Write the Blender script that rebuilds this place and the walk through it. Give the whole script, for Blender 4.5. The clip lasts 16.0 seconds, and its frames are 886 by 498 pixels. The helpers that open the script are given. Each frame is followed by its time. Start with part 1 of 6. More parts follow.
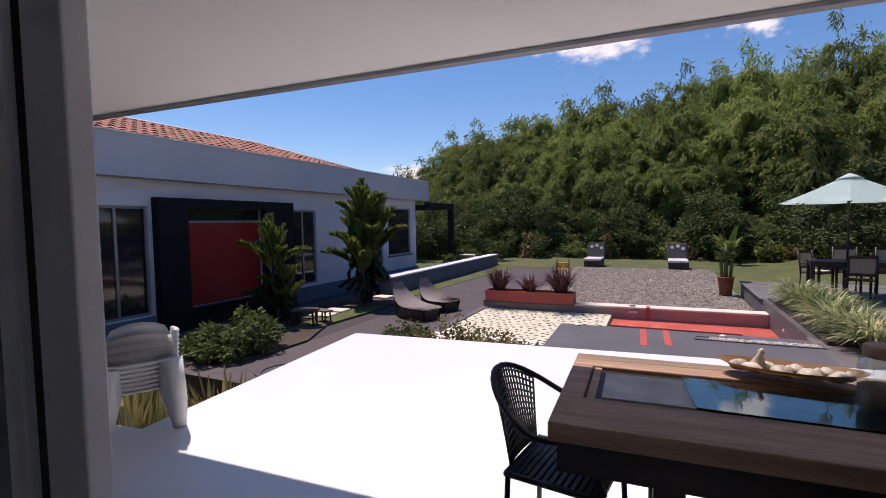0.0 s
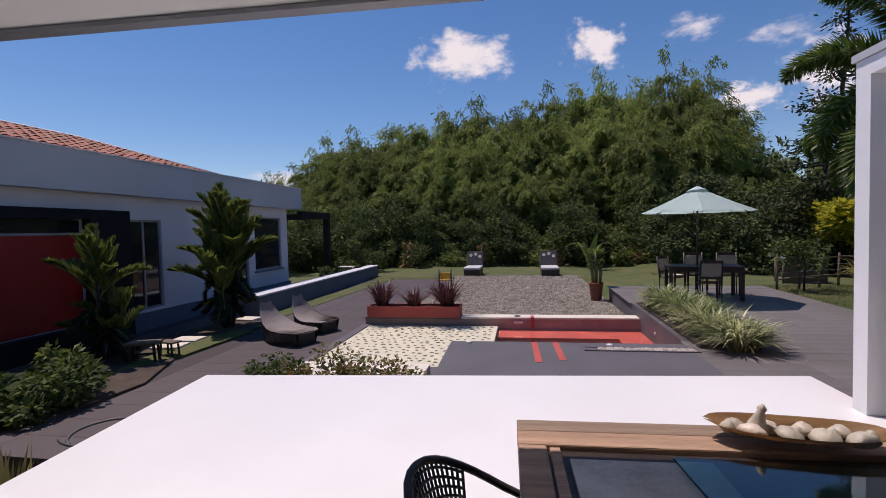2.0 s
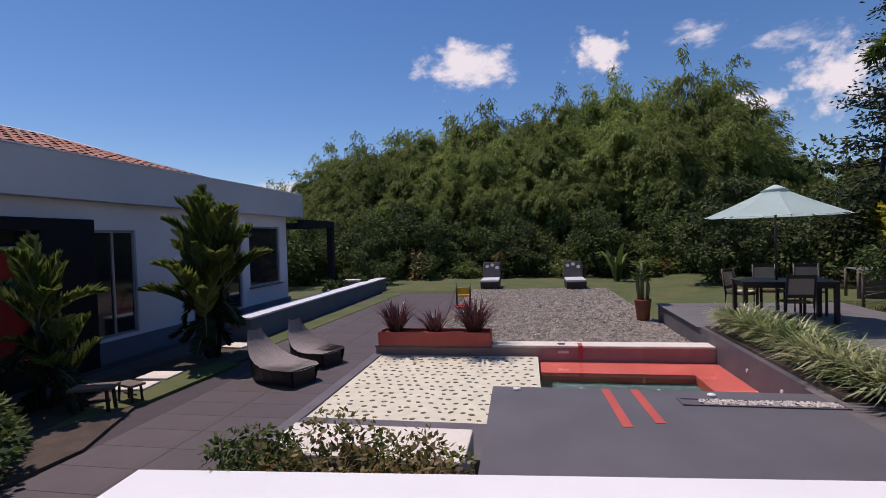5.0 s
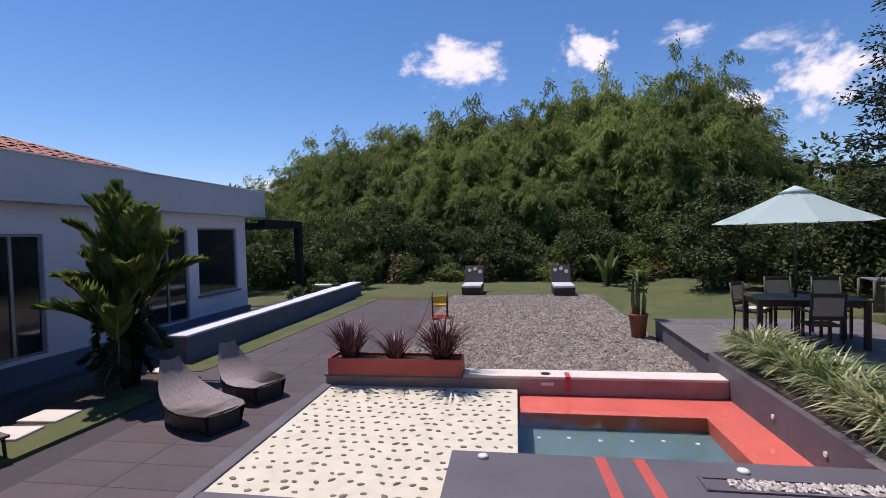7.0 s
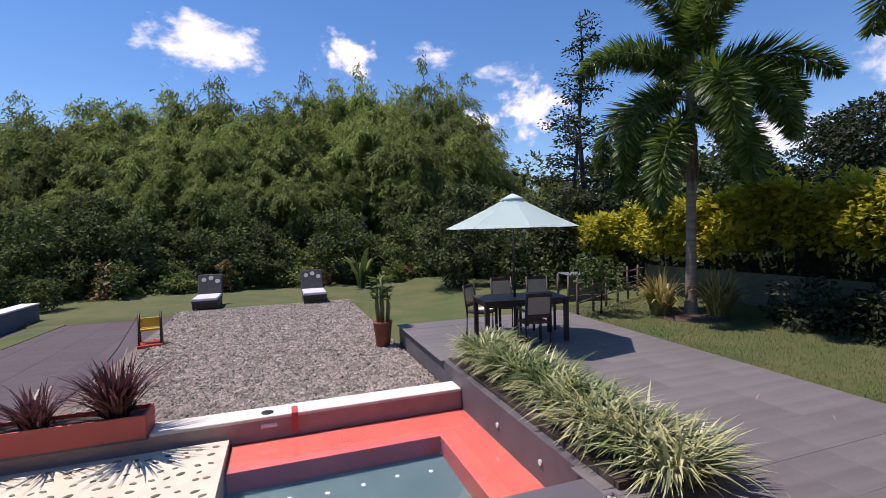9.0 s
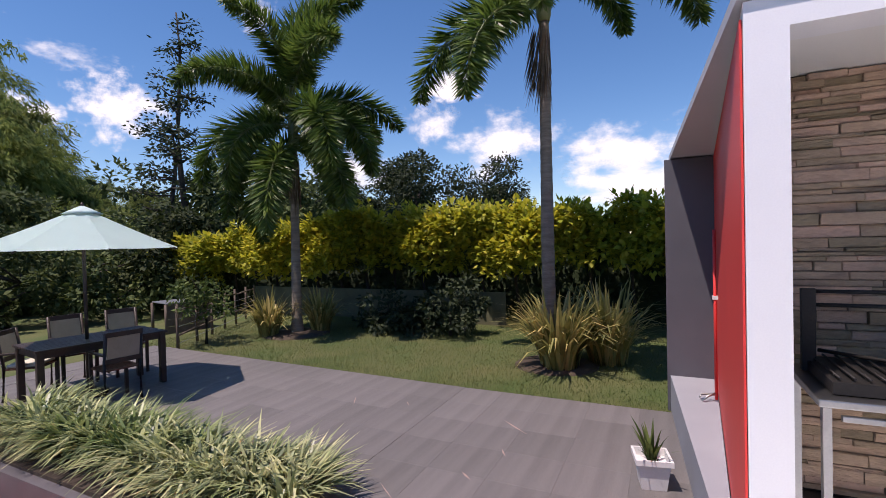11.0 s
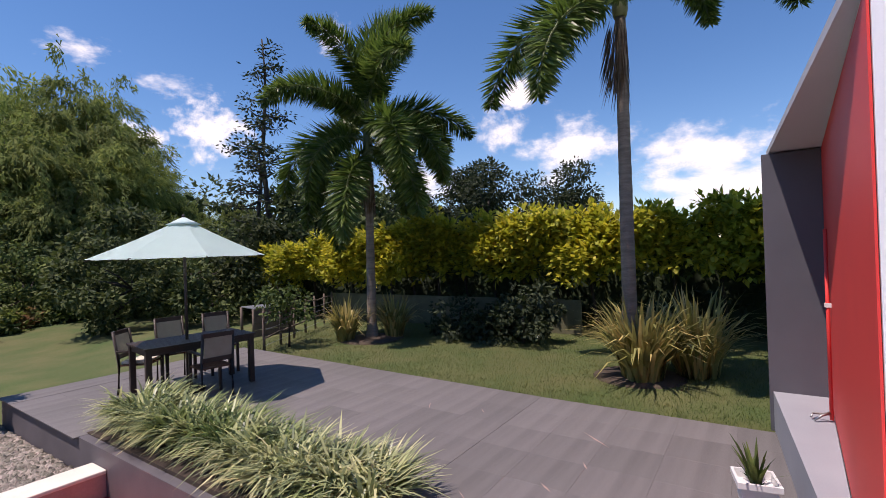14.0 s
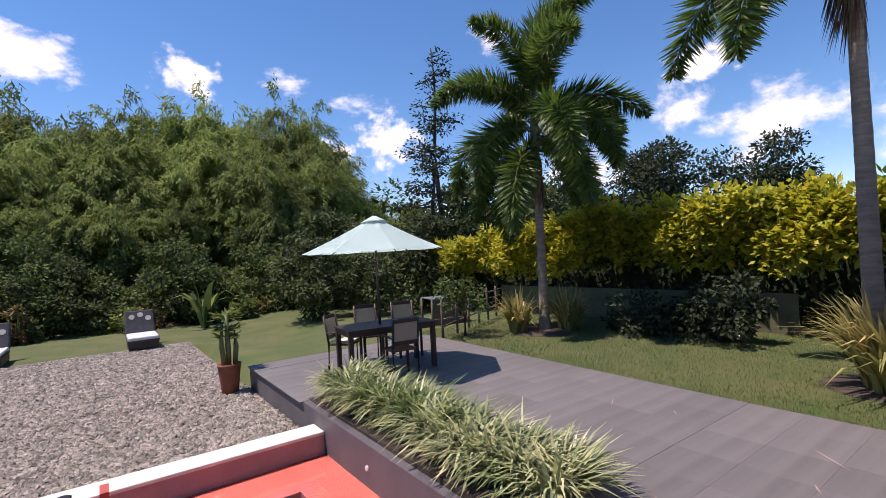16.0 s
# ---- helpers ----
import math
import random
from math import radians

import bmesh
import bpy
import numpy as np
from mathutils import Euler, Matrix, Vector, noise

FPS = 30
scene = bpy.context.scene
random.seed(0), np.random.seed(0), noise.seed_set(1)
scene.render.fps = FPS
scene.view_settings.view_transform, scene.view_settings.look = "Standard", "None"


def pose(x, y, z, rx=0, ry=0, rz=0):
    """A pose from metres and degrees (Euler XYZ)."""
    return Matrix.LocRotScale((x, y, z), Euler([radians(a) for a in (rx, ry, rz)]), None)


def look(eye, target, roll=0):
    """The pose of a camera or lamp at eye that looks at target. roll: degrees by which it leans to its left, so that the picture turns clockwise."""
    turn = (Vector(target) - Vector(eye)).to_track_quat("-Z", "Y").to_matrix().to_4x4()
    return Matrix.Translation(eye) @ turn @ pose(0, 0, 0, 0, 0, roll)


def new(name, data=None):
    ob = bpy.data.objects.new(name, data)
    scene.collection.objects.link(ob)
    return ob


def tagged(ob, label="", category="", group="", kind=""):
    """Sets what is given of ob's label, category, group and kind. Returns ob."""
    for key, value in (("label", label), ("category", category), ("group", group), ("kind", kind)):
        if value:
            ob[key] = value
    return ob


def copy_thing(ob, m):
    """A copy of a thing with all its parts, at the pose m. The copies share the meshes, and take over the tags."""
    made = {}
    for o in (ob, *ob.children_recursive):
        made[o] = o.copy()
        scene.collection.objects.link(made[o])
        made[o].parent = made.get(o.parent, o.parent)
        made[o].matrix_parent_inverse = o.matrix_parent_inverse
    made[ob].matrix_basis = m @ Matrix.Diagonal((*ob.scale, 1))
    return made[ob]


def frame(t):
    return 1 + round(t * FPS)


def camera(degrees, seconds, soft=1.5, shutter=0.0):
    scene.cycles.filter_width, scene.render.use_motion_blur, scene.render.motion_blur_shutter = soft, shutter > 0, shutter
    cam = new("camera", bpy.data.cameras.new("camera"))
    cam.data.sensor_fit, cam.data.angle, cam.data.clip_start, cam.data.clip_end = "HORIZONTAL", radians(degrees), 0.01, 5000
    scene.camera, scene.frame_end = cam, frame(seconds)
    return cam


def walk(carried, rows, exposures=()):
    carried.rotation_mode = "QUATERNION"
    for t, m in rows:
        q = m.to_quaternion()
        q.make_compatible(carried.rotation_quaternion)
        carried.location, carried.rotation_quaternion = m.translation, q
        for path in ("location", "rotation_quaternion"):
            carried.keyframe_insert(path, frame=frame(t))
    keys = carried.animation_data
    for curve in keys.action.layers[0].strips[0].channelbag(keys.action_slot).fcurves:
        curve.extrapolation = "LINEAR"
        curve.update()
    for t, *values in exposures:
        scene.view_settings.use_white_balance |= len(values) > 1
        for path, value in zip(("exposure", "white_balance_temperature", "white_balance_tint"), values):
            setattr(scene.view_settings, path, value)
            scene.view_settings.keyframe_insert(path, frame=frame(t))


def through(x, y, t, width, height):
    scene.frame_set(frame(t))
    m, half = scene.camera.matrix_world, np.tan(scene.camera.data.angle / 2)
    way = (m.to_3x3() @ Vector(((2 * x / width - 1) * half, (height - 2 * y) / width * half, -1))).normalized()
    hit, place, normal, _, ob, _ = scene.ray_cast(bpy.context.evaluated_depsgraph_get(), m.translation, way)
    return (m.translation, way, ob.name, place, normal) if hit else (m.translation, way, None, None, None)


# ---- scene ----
cam = camera(86.7, 16.0, soft=0.9)
PATH = [
    (0, (1.239, -1.577, 1.778), (0.409, 0.239, 1.668), -1.0),
    (0.5, (1.218, -1.439, 1.774), (0.655, 0.477, 1.666), -1.5),
    (1, (1.128, -1.236, 1.801), (0.871, 0.745, 1.707), -1.8),
    (1.5, (1.02, -1.029, 1.789), (0.85, 0.962, 1.693), -1.5),
    (2, (0.873, -0.77, 1.803), (0.537, 1.2, 1.722), -1.4),
    (2.5, (0.71, -0.599, 1.784), (0.115, 1.308, 1.693), -1.2),
    (3, (0.478, -0.338, 1.809), (-0.237, 1.527, 1.718), -2.0),
    (3.5, (0.364, -0.072, 1.81), (-0.29, 1.815, 1.709), -2.2),
    (4, (0.239, 0.29, 1.814), (-0.331, 2.205, 1.728), -2.0),
    (4.5, (0.153, 0.638, 1.831), (-0.327, 2.578, 1.773), -2.1),
    (5, (0.132, 1.049, 1.833), (-0.223, 3.017, 1.79), -1.8),
    (5.2, (0.12, 1.214, 1.839), (-0.214, 3.186, 1.805), -1.6),
    (7.3, (0.387, 2.816, 2.014), (0.087, 4.793, 1.957), -1.4),
    (7.5, (0.449, 2.95, 1.993), (0.169, 4.929, 1.939), -1.2),
    (8, (0.644, 3.302, 1.981), (0.517, 5.297, 1.922), -0.9),
    (8.5, (0.82, 3.547, 2.04), (1.016, 5.536, 1.969), -1.3),
    (9, (0.96, 3.752, 2.074), (1.616, 5.64, 1.994), -1.6),
    (9.5, (1.087, 3.901, 2.092), (2.069, 5.642, 2.005), -0.9),
    (10, (1.162, 3.995, 2.084), (2.498, 5.483, 2.019), -0.4),
    (10.2, (1.148, 4.01, 2.085), (2.609, 5.376, 2.029), -0.5),
    (12.3, (1.226, 3.922, 2.044), (3.185, 4.324, 2.014), -2.5),
    (12.5, (1.142, 3.958, 2.038), (3.084, 4.437, 2.026), -2.3),
    (13, (1.161, 3.976, 2.039), (3.027, 4.696, 2.037), -2.3),
    (13.5, (1.157, 4.02, 2.044), (2.936, 4.933, 2.046), -2.1),
    (14, (1.178, 4.056, 2.038), (2.841, 5.168, 2.049), -1.9),
    (14.5, (1.166, 4.096, 2.046), (2.785, 5.271, 2.053), -1.9),
    (15, (1.156, 4.127, 2.036), (2.719, 5.376, 2.043), -2.2),
    (15.5, (1.139, 4.154, 1.991), (2.54, 5.581, 2.003), -2.8),
    (16, (1.123, 4.151, 1.972), (2.303, 5.766, 1.992), -3.3),
]
walk(cam, [(t, look(eye, target, roll)) for t, eye, target, roll in PATH],
     [(0, 0.02, 6900, 26), (1.5, -0.13, 6900, 26), (2.5, -0.46, 6800, 25), (3.5, -0.53, 6800, 25), (5.0, -0.32, 6700, 26),
      (7.5, 0.04, 6500, 26), (10, 0.25, 6700, 25), (12.5, 0.10, 6900, 26), (16, 0.40, 6800, 25)])
SUN_WAY = Vector((0.36, -0.22, -1.0)).normalized()

# ---- light ----
world = bpy.data.worlds.new("sky")
scene.world = world
world.use_nodes = True
wn = world.node_tree.nodes
sky = wn.new("ShaderNodeTexSky")
sky.sky_type = "NISHITA"
sky.sun_disc = False
sky.sun_elevation = radians(68)
sky.sun_rotation = radians(-59)
sky.air_density, sky.dust_density, sky.ozone_density = 1.0, 0.0, 4.2
deep = wn.new("ShaderNodeHueSaturation")
deep.inputs["Saturation"].default_value, deep.inputs["Value"].default_value = 1.2, 1.40
world.node_tree.links.new(sky.outputs[0], deep.inputs["Color"])
world.node_tree.links.new(deep.outputs[0], wn["Background"].inputs[0])
wn["Background"].inputs[1].default_value = 0.09
sun = new("sun", bpy.data.lights.new("sun", "SUN"))
sun.data.energy, sun.data.angle, sun.data.color = 4.6, radians(0.6), (1.0, 0.955, 0.88)
sun.rotation_mode = "QUATERNION"
sun.rotation_quaternion = SUN_WAY.to_track_quat("-Z", "Y")


# ---- materials ----
def mat(name, a, b=None, scale=4.0, rough=0.7, bump=0.0, bscale=60.0, metal=0.0, per="", spread=0.25, stretch=(1, 1, 1), spec=0.5, mid=0.5):
    """A surface whose colour drifts from a to b at two scales, with fine relief. per: 'object' or 'island' varies each piece."""
    m = bpy.data.materials.new(name)
    m.use_nodes = True
    n, l = m.node_tree.nodes, m.node_tree.links
    p = n["Principled BSDF"]
    p.inputs["Roughness"].default_value = rough
    p.inputs["Metallic"].default_value = metal
    p.inputs["Specular IOR Level"].default_value = spec
    b = b or tuple(c * 0.8 for c in a)
    co = n.new("ShaderNodeTexCoord")
    mp = n.new("ShaderNodeMapping")
    mp.inputs["Scale"].default_value = stretch
    l.new(co.outputs["Object"], mp.inputs["Vector"])
    big = n.new("ShaderNodeTexNoise")
    big.inputs["Scale"].default_value, big.inputs["Detail"].default_value = scale, 6
    l.new(mp.outputs[0], big.inputs["Vector"])
    fine = n.new("ShaderNodeTexNoise")
    fine.inputs["Scale"].default_value, fine.inputs["Detail"].default_value = bscale, 4
    l.new(mp.outputs[0], fine.inputs["Vector"])
    add = n.new("ShaderNodeMath")
    add.operation = "MULTIPLY_ADD"
    l.new(fine.outputs[0], add.inputs[0])
    add.inputs[1].default_value = 0.5
    l.new(big.outputs[0], add.inputs[2])
    ramp = n.new("ShaderNodeMapRange")
    ramp.inputs["From Min"].default_value, ramp.inputs["From Max"].default_value = mid + 0.02, mid + 0.48
    l.new(add.outputs[0], ramp.inputs[0])
    mix = n.new("ShaderNodeMix")
    mix.data_type = "RGBA"
    mix.inputs[6].default_value, mix.inputs[7].default_value = (*a, 1), (*b, 1)
    l.new(ramp.outputs[0], mix.inputs[0])
    last = mix.outputs[2]
    if per:
        src = n.new("ShaderNodeObjectInfo").outputs["Random"] if per == "object" else n.new("ShaderNodeNewGeometry").outputs["Random Per Island"]
        rng = n.new("ShaderNodeMapRange")
        rng.inputs["To Min"].default_value, rng.inputs["To Max"].default_value = 1 - spread, 1 + spread
        l.new(src, rng.inputs[0])
        hsv = n.new("ShaderNodeHueSaturation")
        l.new(rng.outputs[0], hsv.inputs["Value"])
        hue = n.new("ShaderNodeMapRange")
        hue.inputs["To Min"].default_value, hue.inputs["To Max"].default_value = 0.5 + spread * 0.06, 0.5 - spread * 0.06
        l.new(src, hue.inputs[0])
        l.new(hue.outputs[0], hsv.inputs["Hue"])
        l.new(last, hsv.inputs["Color"])
        last = hsv.outputs[0]
    l.new(last, p.inputs["Base Color"])
    if bump:
        bp = n.new("ShaderNodeBump")
        bp.inputs["Strength"].default_value, bp.inputs["Distance"].default_value = bump, 0.02
        l.new(add.outputs[0], bp.inputs["Height"])
        l.new(bp.outputs[0], p.inputs["Normal"])
    return m


def leafy(name, a, b, spread=0.45, through=0.35, rough=0.55, plant=0.0):
    """Foliage: colour varies leaf by leaf, light comes through the blades."""
    m = mat(name, a, b, 0.35, rough, per="island", spread=spread, bscale=3.0)
    n, l = m.node_tree.nodes, m.node_tree.links
    p = n["Principled BSDF"]
    each = n.new("ShaderNodeMapRange")
    each.inputs["To Min"].default_value, each.inputs["To Max"].default_value = 1 - plant, 1 + plant
    l.new(n.new("ShaderNodeObjectInfo").outputs["Random"], each.inputs[0])
    vary = n.new("ShaderNodeHueSaturation")
    l.new(each.outputs[0], vary.inputs["Value"])
    l.new(p.inputs["Base Color"].links[0].from_socket, vary.inputs["Color"])
    l.new(vary.outputs[0], p.inputs["Base Color"])
    tr = n.new("ShaderNodeBsdfTranslucent")
    l.new(vary.outputs[0], tr.inputs[0])
    mx = n.new("ShaderNodeMixShader")
    mx.inputs[0].default_value = through
    l.new(p.outputs[0], mx.inputs[1])
    l.new(tr.outputs[0], mx.inputs[2])
    l.new(mx.outputs[0], n["Material Output"].inputs[0])
    return m


def glass(name, tint, rough=0.0, ior=1.45):
    m = bpy.data.materials.new(name)
    m.use_nodes = True
    p = m.node_tree.nodes["Principled BSDF"]
    p.inputs["Base Color"].default_value = (*tint, 1)
    p.inputs["Roughness"].default_value, p.inputs["IOR"].default_value = rough, ior
    p.inputs["Transmission Weight"].default_value = 1.0
    return m


M_white = mat("white_paint", (0.80, 0.80, 0.81), (0.74, 0.745, 0.76), 1.5, 0.6, 0.05, 120)
M_soffit = mat("soffit_paint", (0.78, 0.77, 0.74), (0.72, 0.71, 0.68), 0.8, 0.7, 0.04, 150)
M_floor = mat("white_floor_paint", (0.81, 0.805, 0.79), (0.75, 0.745, 0.73), 0.9, 0.35, 0.03, 90)
M_wall = mat("house_wall_paint", (0.66, 0.66, 0.70), (0.58, 0.58, 0.62), 0.7, 0.75, 0.08, 140)
M_fascia = mat("fascia_paint", (0.50, 0.52, 0.56), (0.43, 0.45, 0.49), 0.6, 0.75, 0.08, 120)
M_greyplinth = mat("pale_grey_paint", (0.30, 0.31, 0.34), (0.25, 0.26, 0.29), 1.2, 0.75, 0.08, 100)
M_plinth = mat("plinth_paint", (0.13, 0.16, 0.22), (0.09, 0.11, 0.16), 1.2, 0.7, 0.1, 100)
M_bluegrey = mat("bluegrey_paint", (0.12, 0.14, 0.185), (0.09, 0.105, 0.14), 1.2, 0.7, 0.1, 100)
M_black = mat("charcoal_paint", (0.010, 0.0105, 0.012), (0.016, 0.017, 0.019), 1.0, 0.75, 0.05, 90, spec=0.15)
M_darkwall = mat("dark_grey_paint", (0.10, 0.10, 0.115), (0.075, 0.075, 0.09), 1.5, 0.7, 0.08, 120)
M_red = mat("red_paint", (0.78, 0.055, 0.045), (0.70, 0.045, 0.04), 1.2, 0.55, 0.06, 110)
M_reddoor = mat("red_panel", (0.36, 0.009, 0.008), (0.26, 0.008, 0.008), 1.0, 0.4, 0.03, 60)
M_coral = mat("coral_pool_paint", (0.52, 0.095, 0.07), (0.42, 0.072, 0.055), 2.0, 0.6, 0.12, 80)
M_coping = mat("coping_stone", (0.72, 0.66, 0.57), (0.60, 0.54, 0.46), 3.0, 0.75, 0.15, 70)
M_copside = mat("coping_side", (0.42, 0.30, 0.26), (0.33, 0.22, 0.19), 3.0, 0.75, 0.2, 60)
M_mortar = mat("cream_mortar", (0.66, 0.62, 0.48), (0.55, 0.51, 0.38), 5.0, 0.85, 0.3, 90)
M_pebble = mat("olive_pebble", (0.17, 0.155, 0.09), (0.10, 0.09, 0.055), 9.0, 0.6, 0.1, 60, per="object", spread=0.4)
M_deck = mat("grey_deck_tile", (0.168, 0.154, 0.148), (0.115, 0.104, 0.101), 2.2, 0.62, 0.25, 70, per="object", spread=0.10, stretch=(0.25, 3.0, 1))
M_decklow = mat("grey_deck_screed", (0.115, 0.11, 0.12), (0.085, 0.081, 0.088), 1.4, 0.6, 0.2, 110)
M_deckside = mat("deck_side_tile", (0.125, 0.112, 0.122), (0.085, 0.077, 0.085), 2.0, 0.6, 0.15, 60)
M_pave = mat("brown_paving", (0.088, 0.064, 0.068), (0.045, 0.034, 0.036), 0.9, 0.68, 0.3, 60, per="object", spread=0.10, stretch=(2.0, 0.5, 1))
M_joint = mat("dark_joint", (0.06, 0.047, 0.05), None, 6, 0.9)
M_soil = mat("garden_soil", (0.045, 0.03, 0.022), (0.09, 0.065, 0.045), 3.0, 0.95, 0.6, 40)
M_lawn = mat("lawn", (0.044, 0.078, 0.013), (0.108, 0.104, 0.035), 1.1, 0.9, 0.8, 45)
M_hedgeshade = mat("hedge_shade_backing", (0.03, 0.05, 0.015), (0.02, 0.03, 0.012), 0.5, 0.95, 0.5, 8)
M_gravelbed = mat("gravel_bed", (0.13, 0.11, 0.085), (0.20, 0.175, 0.14), 14.0, 0.9, 0.9, 60)
M_gravel = mat("gravel_stone", (0.35, 0.305, 0.25), (0.17, 0.145, 0.115), 6.0, 0.8, 0.2, 40, per="island", spread=0.5)
M_whitepebble = mat("white_pebbles", (0.62, 0.57, 0.50), (0.42, 0.38, 0.33), 8.0, 0.7, per="island", spread=0.35)
M_rooftile = mat("terracotta_tile", (0.40, 0.15, 0.085), (0.26, 0.10, 0.06), 3.0, 0.8, 0.3, 40, per="object", spread=0.3)
M_rooftile2 = mat("terracotta_tile_rest", (0.40, 0.15, 0.085), (0.26, 0.10, 0.06), 3.0, 0.8, 0.3, 40, per="island", spread=0.3)
M_stone = mat("ledge_stone", (0.53, 0.395, 0.265), (0.34, 0.255, 0.175), 5.0, 0.85, 0.7, 30, per="object", spread=0.36, stretch=(1, 1, 2.5))
M_stonegap = mat("stone_backing", (0.05, 0.042, 0.035), None, 8, 0.95)
M_steel = mat("brushed_steel", (0.46, 0.46, 0.45), (0.36, 0.36, 0.36), 6.0, 0.35, 0.05, 90, metal=1.0)
M_iron = mat("black_iron", (0.018, 0.017, 0.017), (0.03, 0.027, 0.025), 6.0, 0.5, 0.15, 60, metal=0.3)
M_alu = mat("grey_aluminium", (0.33, 0.34, 0.36), (0.27, 0.28, 0.30), 3, 0.4, metal=0.6)
M_doorframe = mat("white_aluminium", (0.78, 0.78, 0.77), (0.70, 0.70, 0.69), 2, 0.45, 0.05, 60)
M_rubber = mat("black_gasket", (0.012, 0.012, 0.013), None, 5, 0.6)
M_tablewood = mat("reclaimed_wood", (0.52, 0.335, 0.225), (0.27, 0.17, 0.112), 3.0, 0.65, 0.4, 30, stretch=(0.6, 9, 6), spec=0.3)
M_inlay = mat("scuffed_grey_board", (0.62, 0.58, 0.53), (0.40, 0.36, 0.31), 7, 0.8, 0.2, 50)
M_paleboard = mat("weathered_board", (0.34, 0.24, 0.16), (0.20, 0.135, 0.09), 3.0, 0.6, 0.3, 30, stretch=(0.6, 9, 6))
M_darkwood = mat("dark_stained_wood", (0.045, 0.027, 0.02), (0.022, 0.014, 0.011), 4.0, 0.5, 0.2, 40, stretch=(1, 6, 1))
M_redwood = mat("reddish_wood", (0.13, 0.05, 0.028), (0.075, 0.03, 0.018), 4.0, 0.5, 0.2, 40, stretch=(1, 6, 1))
M_oldwood = mat("weathered_wood", (0.17, 0.13, 0.10), (0.095, 0.07, 0.052), 3.0, 0.85, 0.4, 30, stretch=(1, 1, 0.3))
M_wicker = mat("black_wicker", (0.016, 0.016, 0.018), (0.03, 0.03, 0.033), 20, 0.45, 0.3, 90)
M_brownwicker = mat("dark_brown_wicker", (0.36, 0.305, 0.28), (0.23, 0.19, 0.175), 9, 0.7, 0.3, 120, stretch=(1, 4, 1))
M_traywood = mat("pale_bowl_wood", (0.45, 0.27, 0.12), (0.30, 0.17, 0.07), 4, 0.5, 0.2, 40, stretch=(0.6, 5, 5))
M_shell = mat("sea_shell", (0.62, 0.56, 0.47), (0.42, 0.36, 0.29), 14, 0.5, 0.3, 50, per="object", spread=0.25)
M_plastic = mat("white_plastic", (0.74, 0.74, 0.72), (0.66, 0.66, 0.64), 3, 0.4)
M_canvas = leafy("pale_blue_canvas", (0.78, 0.90, 0.87), (0.73, 0.86, 0.83), 0.02, 0.42, 0.85)
M_cushion = mat("cream_cushion", (0.62, 0.57, 0.47), (0.52, 0.47, 0.38), 5, 0.9, 0.3, 80)
M_backcanvas = mat("tan_canvas", (0.40, 0.33, 0.25), (0.32, 0.26, 0.19), 5, 0.9, 0.2, 90)
M_terracotta = mat("terracotta_pot", (0.27, 0.085, 0.042), (0.19, 0.06, 0.032), 6, 0.75, 0.2, 60)
M_ceramic = mat("white_ceramic", (0.72, 0.70, 0.69), (0.62, 0.60, 0.59), 4, 0.4, 0.05, 60)
M_trunk = mat("palm_trunk", (0.30, 0.245, 0.19), (0.165, 0.13, 0.10), 3, 0.9, 0.6, 25, stretch=(1, 1, 6))
M_bark = mat("dark_bark", (0.05, 0.04, 0.03), (0.028, 0.022, 0.018), 3, 0.95, 0.6, 25)
M_culm = mat("bamboo_culm", (0.10, 0.11, 0.03), (0.16, 0.14, 0.05), 2, 0.6)
M_shaft = mat("palm_crownshaft", (0.10, 0.14, 0.04), (0.16, 0.17, 0.07), 3, 0.5)
M_dead = leafy("dry_frond", (0.16, 0.11, 0.06), (0.09, 0.06, 0.035))
L_bamboo = leafy("bamboo_leaf", (0.165, 0.222, 0.046), (0.25, 0.292, 0.085), 0.28, 0.5, 0.9, 0.3)
L_wood = leafy("broad_leaf", (0.062, 0.098, 0.025), (0.125, 0.16, 0.042), 0.5, 0.35, 0.85, 0.4)
L_under = leafy("deep_green_leaf", (0.038, 0.062, 0.018), (0.085, 0.11, 0.03), 0.5, 0.3, 0.85, 0.4)
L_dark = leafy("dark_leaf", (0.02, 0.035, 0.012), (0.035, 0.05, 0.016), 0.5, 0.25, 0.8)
L_hedge = leafy("hedge_leaf", (0.33, 0.35, 0.03), (0.54, 0.50, 0.04), 0.4, 0.5)
L_palm = leafy("palm_leaflet", (0.065, 0.12, 0.018), (0.12, 0.18, 0.035), 0.35, 0.4, 0.4)
L_areca = leafy("fan_leaflet", (0.115, 0.165, 0.032), (0.185, 0.215, 0.05), 0.35, 0.5, 0.55)
L_fringe = leafy("striped_blade", (0.70, 0.67, 0.41), (0.14, 0.21, 0.055), 0.6, 0.35, 0.4)
L_flax = leafy("flax_blade", (0.44, 0.37, 0.12), (0.20, 0.21, 0.07), 0.5, 0.3, 0.5)
L_purple = leafy("purple_blade", (0.12, 0.03, 0.036), (0.07, 0.04, 0.03), 0.5, 0.25, 0.45)
L_shrub = leafy("shrub_leaf", (0.05, 0.085, 0.018), (0.09, 0.13, 0.03), 0.5, 0.35, 0.8)
L_reddish = leafy("reddish_leaf", (0.12, 0.17, 0.03), (0.24, 0.10, 0.05), 0.5, 0.35)
L_grass = leafy("grass_blade", (0.06, 0.105, 0.017), (0.145, 0.14, 0.045), 0.4, 0.35, 0.6)
L_snake = leafy("snake_plant_blade", (0.20, 0.20, 0.07), (0.40, 0.34, 0.14), 0.4, 0.25, 0.4)


